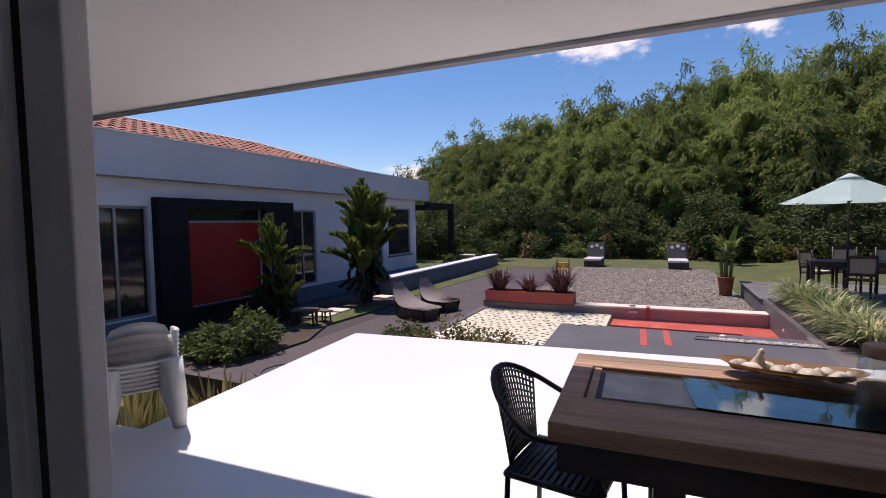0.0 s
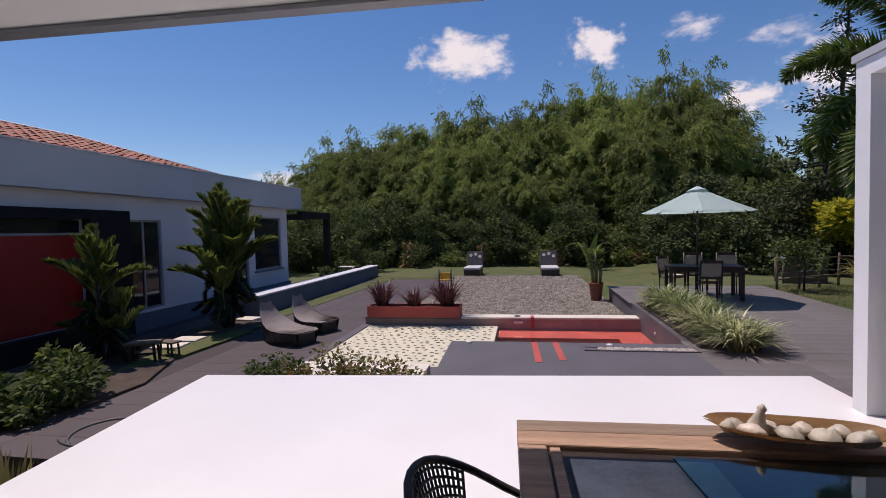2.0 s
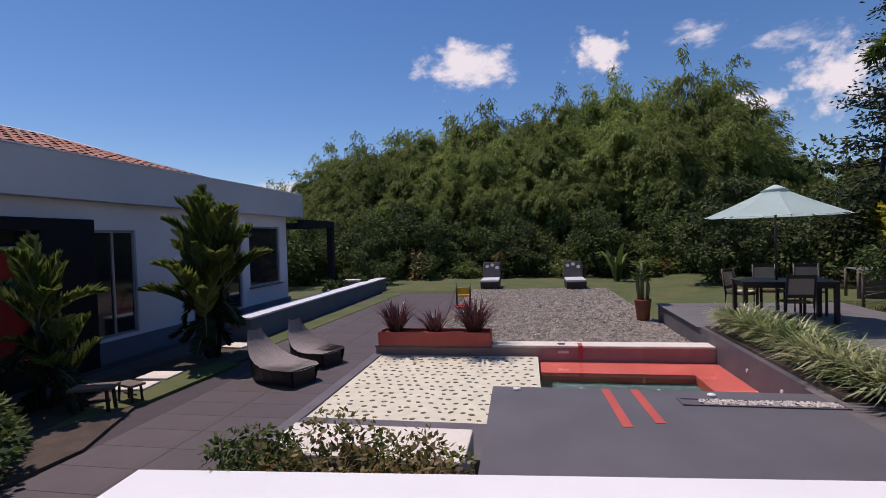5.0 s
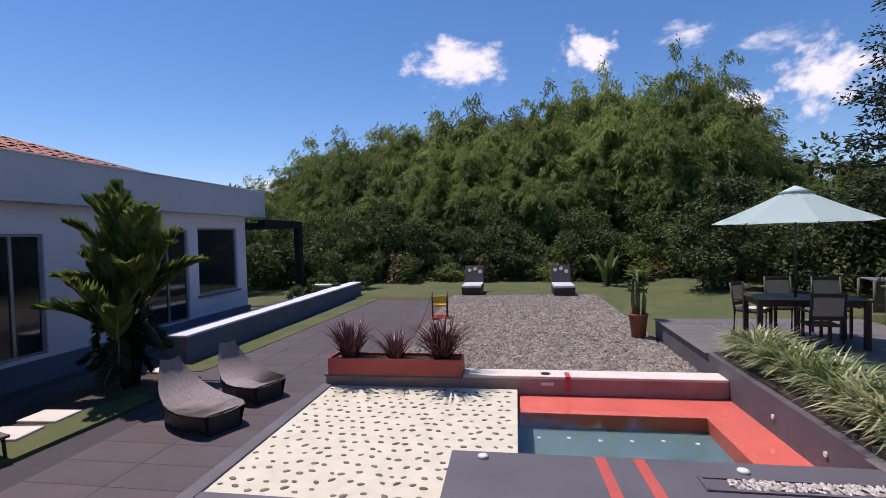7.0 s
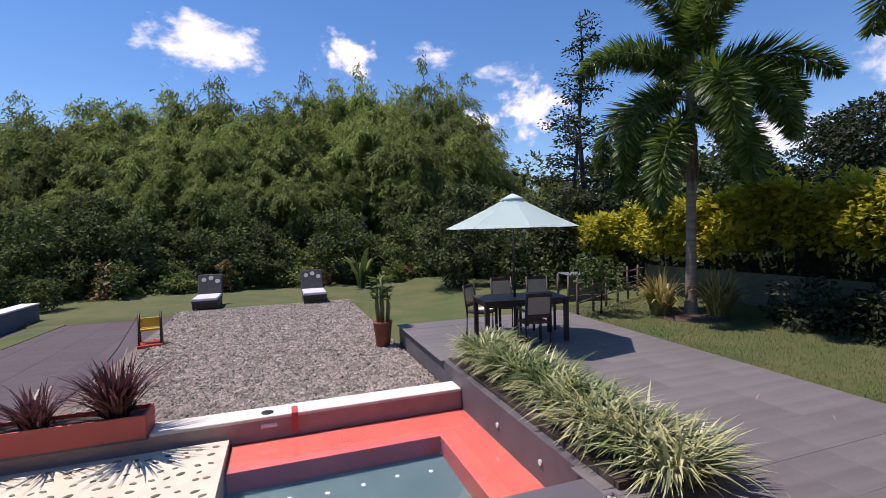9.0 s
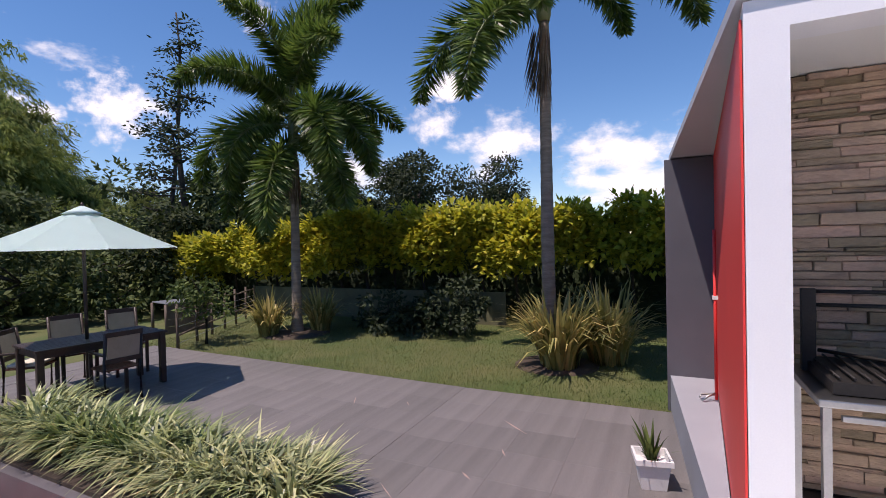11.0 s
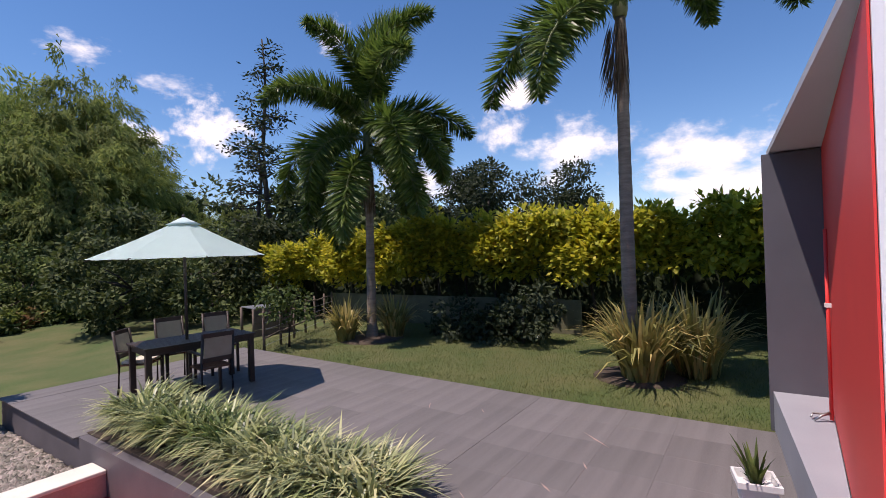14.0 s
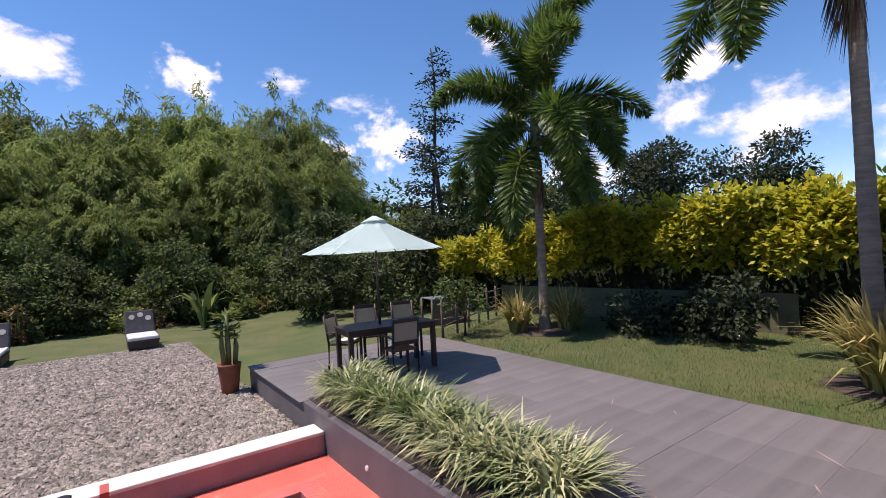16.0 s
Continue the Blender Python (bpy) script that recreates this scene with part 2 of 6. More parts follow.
def clear(name, tint, gloss):
    """Thin clear glass: lets light straight through, with a little gloss."""
    m = bpy.data.materials.new(name)
    m.use_nodes = True
    n, l = m.node_tree.nodes, m.node_tree.links
    n.remove(n["Principled BSDF"])
    a, b, mx = n.new("ShaderNodeBsdfTransparent"), n.new("ShaderNodeBsdfGlossy"), n.new("ShaderNodeMixShader")
    a.inputs[0].default_value = (*tint, 1)
    b.inputs["Roughness"].default_value = 0.03
    mx.inputs[0].default_value = gloss
    l.new(a.outputs[0], mx.inputs[1])
    l.new(b.outputs[0], mx.inputs[2])
    l.new(mx.outputs[0], n["Material Output"].inputs[0])
    return m


G_clear = clear("clear_jar_glass", (0.93, 0.95, 0.95), 0.08)
G_green = glass("greenish_glass", (0.55, 0.80, 0.78), 0.02)
M_window = mat("dark_window_glass", (0.012, 0.015, 0.02), (0.02, 0.023, 0.03), 1, 0.06, spec=0.8)
M_water = mat("pool_water", (0.055, 0.095, 0.10), (0.04, 0.075, 0.08), 0.8, 0.05, 0.06, 3.0)
M_basin = mat("basin_tile", (0.07, 0.12, 0.125), (0.05, 0.095, 0.10), 2.0, 0.5)
G_water = glass("clear_pool_water", (0.80, 0.93, 0.95), 0.0, 1.33)
wnode = G_water.node_tree.nodes
ripple, lift = wnode.new("ShaderNodeTexNoise"), wnode.new("ShaderNodeBump")
ripple.inputs["Scale"].default_value, ripple.inputs["Detail"].default_value = 5.0, 3
lift.inputs["Strength"].default_value, lift.inputs["Distance"].default_value = 0.12, 0.01
G_water.node_tree.links.new(ripple.outputs[0], lift.inputs["Height"])
G_water.node_tree.links.new(lift.outputs[0], wnode["Principled BSDF"].inputs["Normal"])
M_pond = mat("murky_water", (0.13, 0.10, 0.035), (0.08, 0.06, 0.02), 0.8, 0.15, 0.1, 6)
M_yellow = mat("yellow_plastic", (0.75, 0.45, 0.03), None, 4, 0.4)
M_toyred = mat("red_plastic", (0.5, 0.05, 0.02), None, 4, 0.4)
M_rope = mat("dark_rope", (0.06, 0.045, 0.04), None, 20, 0.9)
M_hose = mat("grey_hose", (0.10, 0.10, 0.11), None, 8, 0.5)
M_greysling = mat("grey_sling_fabric", (0.07, 0.068, 0.072), (0.045, 0.044, 0.047), 6, 0.85, 0.2, 90)
M_screen = mat("olive_shade_cloth", (0.16, 0.15, 0.085), (0.075, 0.075, 0.045), 2.6, 0.95, 0.4, 70)
M_sand = mat("brown_sand", (0.24, 0.14, 0.085), (0.16, 0.09, 0.055), 12, 0.95, 0.4, 80)


# ---- building helpers ----
def box(bm, x0, x1, y0, y1, z0, z1, bevel=0.0):
    vs = [bm.verts.new((x, y, z)) for z in (z0, z1) for y in (y0, y1) for x in (x0, x1)]
    fs = [bm.faces.new([vs[i] for i in f]) for f in ((0, 2, 3, 1), (4, 5, 7, 6), (0, 1, 5, 4), (2, 6, 7, 3), (0, 4, 6, 2), (1, 3, 7, 5))]
    if bevel:
        es = list({e for f in fs for e in f.edges})
        bmesh.ops.bevel(bm, geom=es, offset=bevel, segments=2, affect="EDGES", profile=0.5)
    return bm


def shell(bm, thickness):
    """Give a sheet its thickness, with crisp rims."""
    bmesh.ops.solidify(bm, geom=bm.faces[:], thickness=thickness)
    for e in bm.edges:
        if len(e.link_faces) == 2 and e.calc_face_angle(0) > 0.6:
            e.smooth = False
    return bm


def bx(*a, bevel=0.0):
    return box(bmesh.new(), *a, bevel=bevel)


def rod(bm, a, b, r0, r1=None, n=8):
    """A round bar from a to b."""
    a, b = Vector(a), Vector(b)
    r1 = r0 if r1 is None else r1
    q = (b - a).to_track_quat("Z", "Y")
    rings = []
    for c, r in ((a, r0), (b, r1)):
        rings.append([bm.verts.new(c + q @ Vector((r * math.cos(2 * math.pi * i / n), r * math.sin(2 * math.pi * i / n), 0))) for i in range(n)])
    for i in range(n):
        f = bm.faces.new((rings[0][i], rings[0][(i + 1) % n], rings[1][(i + 1) % n], rings[1][i]))
        f.smooth = True
    bm.faces.new(rings[0][::-1])
    bm.faces.new(rings[1])
    return bm


def tube(bm, pts, r, n=7, closed=False):
    """A round tube along points; r may be a list."""
    pts = [Vector(p) for p in pts]
    rings = []
    m = len(pts)
    for i, p in enumerate(pts):
        d = (pts[(i + 1) % m] - pts[i - 1]) if closed else (pts[min(i + 1, m - 1)] - pts[max(i - 1, 0)])
        q = d.to_track_quat("Z", "Y")
        rr = r[i] if isinstance(r, (list, tuple)) else r
        rings.append([bm.verts.new(p + q @ Vector((rr * math.cos(2 * math.pi * k / n), rr * math.sin(2 * math.pi * k / n), 0))) for k in range(n)])
    for i in range(m if closed else m - 1):
        for k in range(n):
            f = bm.faces.new((rings[i][k], rings[i][(k + 1) % n], rings[(i + 1) % m][(k + 1) % n], rings[(i + 1) % m][k]))
            f.smooth = True
    if not closed:
        bm.faces.new(rings[0][::-1])
        bm.faces.new(rings[-1])
    return bm


def lathe(bm, profile, n=20, at=(0, 0, 0)):
    """A turned shape from (radius, height) pairs."""
    rings = [[bm.verts.new((at[0] + r * math.cos(2 * math.pi * k / n), at[1] + r * math.sin(2 * math.pi * k / n), at[2] + z)) for k in range(n)] for r, z in profile]
    for a, b in zip(rings, rings[1:]):
        for k in range(n):
            f = bm.faces.new((a[k], a[(k + 1) % n], b[(k + 1) % n], b[k]))
            f.smooth = True
    bm.faces.new(rings[0][::-1])
    bm.faces.new(rings[-1])
    return bm


def prism(bm, outline, z0, z1):
    """An upright block over a plan outline (anticlockwise)."""
    lo = [bm.verts.new((x, y, z0)) for x, y in outline]
    hi = [bm.verts.new((x, y, z1)) for x, y in outline]
    k = len(outline)
    bm.faces.new(lo[::-1])
    bm.faces.new(hi)
    for i in range(k):
        bm.faces.new((lo[i], lo[(i + 1) % k], hi[(i + 1) % k], hi[i]))
    return bm


def part(name, bm, material, parent=None, label=""):
    me = bpy.data.meshes.new(name)
    bm.to_mesh(me)
    bm.free()
    me.materials.append(material)
    ob = new(name, me)
    ob.parent = parent
    return tagged(ob, label) if label else ob


def raw(name, verts, faces, material, parent=None, smooth=False):
    me = bpy.data.meshes.new(name)
    me.from_pydata(verts.tolist() if hasattr(verts, "tolist") else verts, [], faces.tolist() if hasattr(faces, "tolist") else faces)
    me.materials.append(material)
    if smooth:
        me.shade_smooth()
    ob = new(name, me)
    ob.parent = parent
    return ob


def shared(name, mesh, parent, m):
    ob = new(name, mesh)
    ob.parent = parent
    ob.matrix_basis = m
    return ob


def group_at(name, m):
    e = new(name)
    e.empty_display_size = 0.1
    e.matrix_basis = m
    return e


rng = np.random.default_rng(7)


def leaf_arrays(c, d, n, length, width):
    """Rhombic leaves at c, pointing along d with side direction n: vertices and faces."""
    d = d / np.linalg.norm(d, axis=1, keepdims=True)
    s = np.cross(d, n)
    s /= np.linalg.norm(s, axis=1, keepdims=True) + 1e-9
    L, W = np.asarray(length).reshape(-1, 1), np.asarray(width).reshape(-1, 1)
    v = np.stack([c, c + d * L * 0.45 + s * W * 0.5, c + d * L, c + d * L * 0.45 - s * W * 0.5], 1).reshape(-1, 3)
    f = np.arange(len(c) * 4).reshape(-1, 4)
    return v, f


def unit(k):
    v = rng.normal(size=(k, 3))
    return v / np.linalg.norm(v, axis=1, keepdims=True)


def blade_arrays(base, lean, height, width, droop, seg=4):
    """Long arching blades: base (k,3), lean (k,2) the horizontal reach, height (k,), width (k,), droop (k,)."""
    k = len(base)
    t = np.linspace(0, 1, seg + 1)
    side = np.stack([-lean[:, 1], lean[:, 0], np.zeros(k)], 1)
    side /= np.linalg.norm(side, axis=1, keepdims=True) + 1e-9
    rows = []
    for u in t:
        p = base.copy()
        p[:, :2] += lean * u ** 1.5
        p[:, 2] += height * (u - droop * u ** 2.6)
        w = (width * (1 - u ** 2.2) * (0.5 + 0.5 * min(1, u * 4)) + 0.0015)[:, None]
        rows.append((p - side * w / 2, p + side * w / 2))
    v = np.stack([x for r in rows for x in r], 1).reshape(-1, 3)
    f = []
    o = np.arange(k) * (2 * (seg + 1))
    for i in range(seg):
        f.append(np.stack([o + 2 * i, o + 2 * i + 1, o + 2 * i + 3, o + 2 * i + 2], 1))
    return v, np.concatenate(f)


# ---- ground ----
def deck_z(y):
    return -0.1 + 0.1 * min(1.0, max(0.0, (y - 6.5) / 7.4))


def ground_z(x, y):
    z = -0.47 if x < 5.2 else -0.47 + 0.39 * min(1.0, (x - 5.2) / 2.6)
    if y > 13.5 and x > 3:
        z -= 0.3 * min(1.0, (y - 13.5) / 9.0) * min(1.0, max(0, (x - 3) / 4))
    far = max(0.0, y - 30.0)
    z += 6.0 * (1 - math.exp(-far / 14.0)) * (0.55 + 0.45 * math.tanh((x + 16) / 16.0))
    z += 1.2 * (1 - math.exp(-max(0.0, x - 18.0) / 25.0)) * (1 if y < 30 else 0.4)
    if y < 3.3 and x < 1:
        z -= 0.42
    if -8.2 < x < 3.2 and 0.5 < y < 20.2:
        z = -2.2
    if far + max(0, x - 18) > 60:
        z -= 0.02 * (far + max(0, x - 18) - 60)
    return z


def ground_axis(lo, hi, fine):
    far = [lo * 1.55 ** k for k in range(9, 0, -1)]
    return far + list(np.arange(lo, hi, fine)) + [hi * 1.55 ** k for k in range(0, 9)]


gx, gy = ground_axis(-26.0, 40.0, 1.0), ground_axis(-12.0, 62.0, 1.0)
gv = [(x, y, ground_z(x, y)) for y in gy for x in gx]
gf = [(j * len(gx) + i, j * len(gx) + i + 1, (j + 1) * len(gx) + i + 1, (j + 1) * len(gx) + i) for j in range(len(gy) - 1) for i in range(len(gx) - 1)]
tagged(raw("ground", gv, gf, M_lawn, smooth=True), "mown green lawn running up to a wooded hill", "lawn", kind="structure")

# terrace floor, its edges set a little askew to the pool
SK = 0.044
terrace = part("floor", prism(bmesh.new(), [(-3.1, 0.62), (-3.1, -6.0), (7.0, -6.0), (7.0, 3.50), (3.76, 3.48), (3.76, 4.55), (-2.72, 4.0), (-2.42, 0.70)], -0.6, 0.212), M_floor)
tagged(terrace, "glossy white painted terrace floor in hard sunlight", "floor", kind="structure")

# pool deck: screed body, tiles laid on it further down
deckbody = bmesh.new()
yy = [2.0, 6.5, 8.0, 10.0, 12.0, 13.9]
for a, b in zip(yy, yy[1:]):
    w = 3.4 if a >= 6.4 else 3.0
    top = [(w, a), (7.55, a), (7.55, b), (w, b)]
    lo = [deckbody.verts.new((x, y, -0.75)) for x, y in top]
    hi = [deckbody.verts.new((x, y, deck_z(y) - 0.004)) for x, y in top]
    deckbody.faces.new(hi)
    for i in range(4):
        deckbody.faces.new((lo[i], lo[(i + 1) % 4], hi[(i + 1) % 4], hi[i]))
deck = tagged(part("pavement", deckbody, M_deckside), "raised dark grey tiled deck beside the pool", "deck", kind="structure")
bar = bmesh.new()
prism(bar, [(-0.30, 3.9), (3.4, 4.2), (3.4, 7.12), (-0.36, 7.12)], -0.62, -0.1)
barob = tagged(part("pavement_pool_bar", bar, M_decklow), "flat dark grey pool deck with two red inlaid strips", "deck", kind="structure")
for x0, y0, x1, y1 in ((1.03, 7.16, 1.07, 5.92), (1.37, 7.16, 1.41, 6.05)):
    s = bmesh.new()
    prism(s, [(x1 - 0.05, y1), (x1 + 0.05, y1), (x0 + 0.05, y0 - 0.05), (x0 - 0.05, y0 - 0.06)], -0.1, -0.094)
    part("strip", s, M_coral, barob, "red painted inlay strip")
# stone trough in the deck
tr = bmesh.new()
box(tr, 1.80, 3.42, 6.60, 6.63, -0.1, -0.085)
box(tr, 1.80, 3.42, 6.80, 6.83, -0.1, -0.085)
box(tr, 1.78, 1.81, 6.60, 6.83, -0.1, -0.085)
box(tr, 3.41, 3.44, 6.60, 6.83, -0.1, -0.085)
box(tr, 1.81, 3.41, 6.63, 6.80, -0.1, -0.096)
trough = group_at("pebble_trough", Matrix())
part("rim", tr, M_deckside, trough)
tagged(trough, "narrow dark trough filled with white pebbles in the deck", "trough")


def pebbles(name, k, where, size, material, parent=None, flat=0.6):
    """Many small faceted stones in one mesh."""
    base = np.array([(1, 0, 0), (-1, 0, 0), (0, 1, 0), (0, -1, 0), (0, 0, 1), (0, 0, -1)], float)
    fc = np.array([(0, 2, 4), (2, 1, 4), (1, 3, 4), (3, 0, 4), (2, 0, 5), (1, 2, 5), (3, 1, 5), (0, 3, 5)])
    c = where(k)
    a = rng.uniform(0, 6.3, k)
    sx, sy, sz = size * rng.uniform(0.6, 1.5, k), size * rng.uniform(0.5, 1.1, k), size * flat * rng.uniform(0.6, 1.2, k)
    p = base[None] * np.stack([sx, sy, sz], 1)[:, None]
    p = p + rng.normal(scale=size * 0.13, size=p.shape)
    x = p[..., 0] * np.cos(a)[:, None] - p[..., 1] * np.sin(a)[:, None]
    y = p[..., 0] * np.sin(a)[:, None] + p[..., 1] * np.cos(a)[:, None]
    v = np.stack([x, y, p[..., 2]], 2) + c[:, None]
    f = (fc[None] + (np.arange(k) * 6)[:, None, None]).reshape(-1, 3)
    return raw(name, v.reshape(-1, 3), f, material, parent)


tagged(pebbles("pebble_fill", 420, lambda k: np.stack([rng.uniform(2.0, 3.39, k), rng.uniform(6.64, 6.79, k), np.full(k, -0.085)], 1), 0.022, M_whitepebble, trough), kind="stuff")

# ---- pool ----
pool = bmesh.new()
box(pool, 0.30, 3.40, 9.36, 10.13, -1.6, -0.565)
box(pool, 2.80, 3.40, 6.0, 9.36, -1.6, -0.565)
poolob = tagged(part("pool_bench", pool, M_coral), "coral red painted bench ledge round the pool", "pool ledge", kind="structure")
basin = bmesh.new()
box(basin, 0.26, 2.80, 6.2, 9.36, -1.75, -1.05)
tagged(part("pool_basin", basin, M_basin), "dark tiled pool basin under the water", "pool", kind="structure")
wat = bmesh.new()
bmesh.ops.create_grid(wat, x_segments=2, y_segments=2, size=0.5, matrix=Matrix.Translation((1.835, 8.08, -0.545)) @ Matrix.Diagonal((3.125, 4.09, 1, 1)))
water = tagged(part("water", wat, G_water), "still clear teal pool water", "pool water", kind="structure")
water.visible_shadow = False
cop = group_at("pool_wall", Matrix())
part("coping", bx(-0.60, 3.398, 10.12, 10.50, -0.30, -0.255, bevel=0.012), M_coping, cop, "pale cream stone coping")
part("wall_face", bx(-2.95, 3.398, 10.14, 10.48, -0.9, -0.302), M_copside, cop, "brownish rendered wall face")
part("ledge", bx(-2.95, -0.60, 10.06, 10.50, -0.30, -0.265, bevel=0.008), M_deckside, cop)
part("red_mark", bx(1.02, 1.10, 10.116, 10.36, -0.5, -0.251), M_coral, cop, "red painted stripe over the coping")
lid = bmesh.new()
lathe(lid, [(0.075, 0), (0.075, 0.008), (0.0601, 0.012)], 18, (0.72, 10.27, -0.255))
part("skimmer_lid", lid, M_iron, cop, "dark round skimmer lid")
part("skimmer_slot", bx(0.64, 0.84, 10.115, 10.14, -0.40, -0.35, bevel=0.006), M_plastic, cop, "white skimmer mouth")
tagged(cop, "low pool wall with a pale stone coping", "pool wall")
for x, y, z in ((3.395, 8.9, -0.33), (3.395, 7.9, -0.33)):
    j = bmesh.new()
    rod(j, (x - 0.015, y, z), (x + 0.004, y, z), 0.03, 0.03, 12)
    tagged(part("pool_jet", j, M_plastic), "small white pool inlet in the deck wall", "pool inlet")
for x, y in ((-0.05, 7.0), (2.2, 6.95)):
    j = bmesh.new()
    lathe(j, [(0.05, 0), (0.05, 0.02), (0.03, 0.03)], 14, (x, y, -0.1))
    tagged(part("deck_spotlight", j, M_plastic), "small white round fitting on the deck edge", "fitting")

# pebble mosaic platform
mos = tagged(part("pavement_mosaic", bx(-2.80, 0.27, 6.72, 10.06, -1.7, -0.455), M_mortar), "cream mortar platform set with dark pebbles", "mosaic floor", kind="structure")
bd = bmesh.new()
box(bd, -2.98, -2.80, 6.0, 10.06, -0.8, -0.43, bevel=0.01)
box(bd, -2.80, -0.32, 5.78, 6.72, -0.8, -0.44)
part("border", bd, M_deckside, mos, "dark grey tile border")

# step and planting strip between terrace and mosaic
tagged(part("step_slab", bx(-2.40, -0.46, 5.02, 5.74, -0.7, -0.105, bevel=0.015), M_coping), "pale cream stone slab step", "step")
tagged(part("planting_bed", bx(-2.6, -0.46, 4.02, 5.0, -0.7, -0.13), M_soil), "narrow bed of dark soil along the terrace edge", "flower bed", kind="structure")

# ---- left garden ----
tagged(part("pavement_garden", bx(-8.5, -2.98, 3.3, 21.0, -0.9, -0.515), M_joint), "dark joints under the brown paving", "paving", kind="structure")
tagged(part("pavement_strip", bx(-2.98, -2.4, 3.3, 6.0, -0.9, -0.51), M_pave), "dark brown paving at the terrace corner", "paving", kind="structure")
tagged(part("pavement_path", bx(-2.98, -2.3, 10.5, 21.0, -0.9, -0.503), M_pave), "brown paving beside the gravel", "paving", kind="structure")
tagged(part("pond_water", bx(-14.0, -2.6, -6.0, 3.28, -1.0, -0.84), M_pond), "shallow ochre coloured pond water", "pond", kind="structure")
bed = bmesh.new()
prism(bed, [(-7.3, 4.2), (-6.3, 3.9), (-5.1, 4.1), (-5.0, 5.6), (-5.7, 7.2), (-5.6, 9.2), (-5.5, 10.4), (-6.9, 10.7), (-7.4, 8.0)], -0.6, -0.47)
tagged(part("garden_bed", bed, M_soil), "planted bed of dark soil beside the house", "flower bed", kind="structure")
gr = bmesh.new()
prism(gr, [(-6.0, 5.9), (-5.55, 7.2), (-5.45, 9.3), (-6.0, 9.4), (-6.3, 7.4)], -0.6, -0.462)
prism(gr, [(-6.45, 10.8), (-5.75, 10.8), (-5.25, 22.0), (-6.0, 22.0)], -0.6, -0.49)
tagged(part("grass_strip", gr, M_lawn), "narrow strip of bright green grass", "grass", kind="structure")
for x, y, r in ((-6.35, 7.75, 8), (-6.40, 8.35, 4), (-6.45, 10.7, -6)):
    s = group_at("stepping_stone", pose(x, y, -0.46, 0, 0, r))
    part("slab", bx(-0.3, 0.3, -0.22, 0.22, -0.1, 0.03, bevel=0.012), M_coping, s)
    tagged(s, "pale square stepping stone on the grass", "stepping stone", "stepping stones")
bench = group_at("garden_wall", Matrix())
part("wall_body", bx(-6.98, -6.50, 11.35, 22.4, -0.6, 0.03), M_bluegrey, bench)
part("cap", bx(-7.0, -6.48, 11.33, 22.42, 0.032, 0.082, bevel=0.01), M_wall, bench, "pale blue-grey cap")
tagged(bench, "long low blue-grey garden wall with a pale cap", "garden wall")

# gravel yard
tagged(part("gravel_bed", bx(-2.3, 3.38, 10.52, 21.8, -0.75, -0.45), M_gravelbed), "bed of grey and beige gravel", "gravel", kind="structure")


def gravel_where(k):
    y = 10.55 + (21.6 - 10.55) * rng.uniform(0, 1, k) ** 1.35
    x = -2.0 + 5.36 * rng.uniform(0, 1, k) - 0.25 * np.clip(y - 16, 0, 9) * rng.uniform(0, 0.3, k)
    return np.stack([x, y, np.full(k, -0.443)], 1)


tagged(pebbles("gravel", 26000, gravel_where, 0.048, M_gravel), "loose grey and beige gravel stones", "gravel", kind="stuff")

# ---- main house ----
HX = -8.5
house_open = [(3.55, 4.85, -0.06, 2.24), (5.62, 7.92, -0.06, 2.22), (9.12, 10.18, -0.02, 2.24), (12.72, 14.12, -0.08, 2.34), (14.52, 16.36, 0.50, 2.42)]
house = group_at("house", Matrix())
last = -6.0
for y0, y1, z0, z1 in house_open:
    part("wall", bx(HX - 0.25, HX, last, y0, -0.6, 2.80), M_wall, house)
    part("lintel", bx(HX - 0.25, HX, y0, y1, z1, 2.80), M_wall, house)
    part("threshold", bx(HX - 0.25, HX, y0, y1, -0.6, z0), M_wall, house)
    last = y1
part("wall", bx(HX - 0.25, HX, last, 16.86, -0.6, 2.80), M_wall, house)
part("wall", bx(-16.0, HX - 0.25, 16.61, 16.86, -0.6, 2.80), M_wall, house)
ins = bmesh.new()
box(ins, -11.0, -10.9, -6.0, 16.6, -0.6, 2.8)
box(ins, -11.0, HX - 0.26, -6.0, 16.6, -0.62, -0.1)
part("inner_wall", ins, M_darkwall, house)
pl = bmesh.new()
box(pl, HX, HX + 0.07, -6.0, 4.9, -0.6, -0.09)
box(pl, HX, HX + 0.07, 9.0, 16.9, -0.6, -0.09)
part("plinth", pl, M_plinth, house, "dark blue-grey painted plinth")
fa = bmesh.new()
box(fa, HX - 0.3, -8.2, -6.0, 17.62, 2.802, 3.64)
box(fa, -16.0, HX - 0.3, 16.9, 17.62, 2.802, 3.64)
part("fascia", fa, M_fascia, house, "deep grey-white roof fascia")
part("gutter", bx(-8.24, -8.17, -6.0, 17.64, 3.642, 3.67), M_wall, house)
# roof planes under the tiles
rp = bmesh.new()
v = [rp.verts.new(p) for p in ((-8.35, -6, 3.60), (-8.35, 12.7, 3.60), (-11.0, 10.3, 4.50), (-11.0, -6, 4.50), (-13.65, 12.7, 3.6), (-13.65, -6, 3.6))]
for f in ((0, 1, 2, 3), (1, 4, 2), (4, 5, 3, 2)):
    rp.faces.new([v[i] for i in f])
roof = part("roof", rp, M_rooftile2, house, "red-brown clay tile roof")
rd = bmesh.new()
tube(rd, [(-11.0, -6, 4.55), (-11.0, 10.3, 4.55), (-8.4, 12.68, 3.66)], 0.06, 6)
part("ridge", rd, M_wall, roof, "white mortar ridge line")


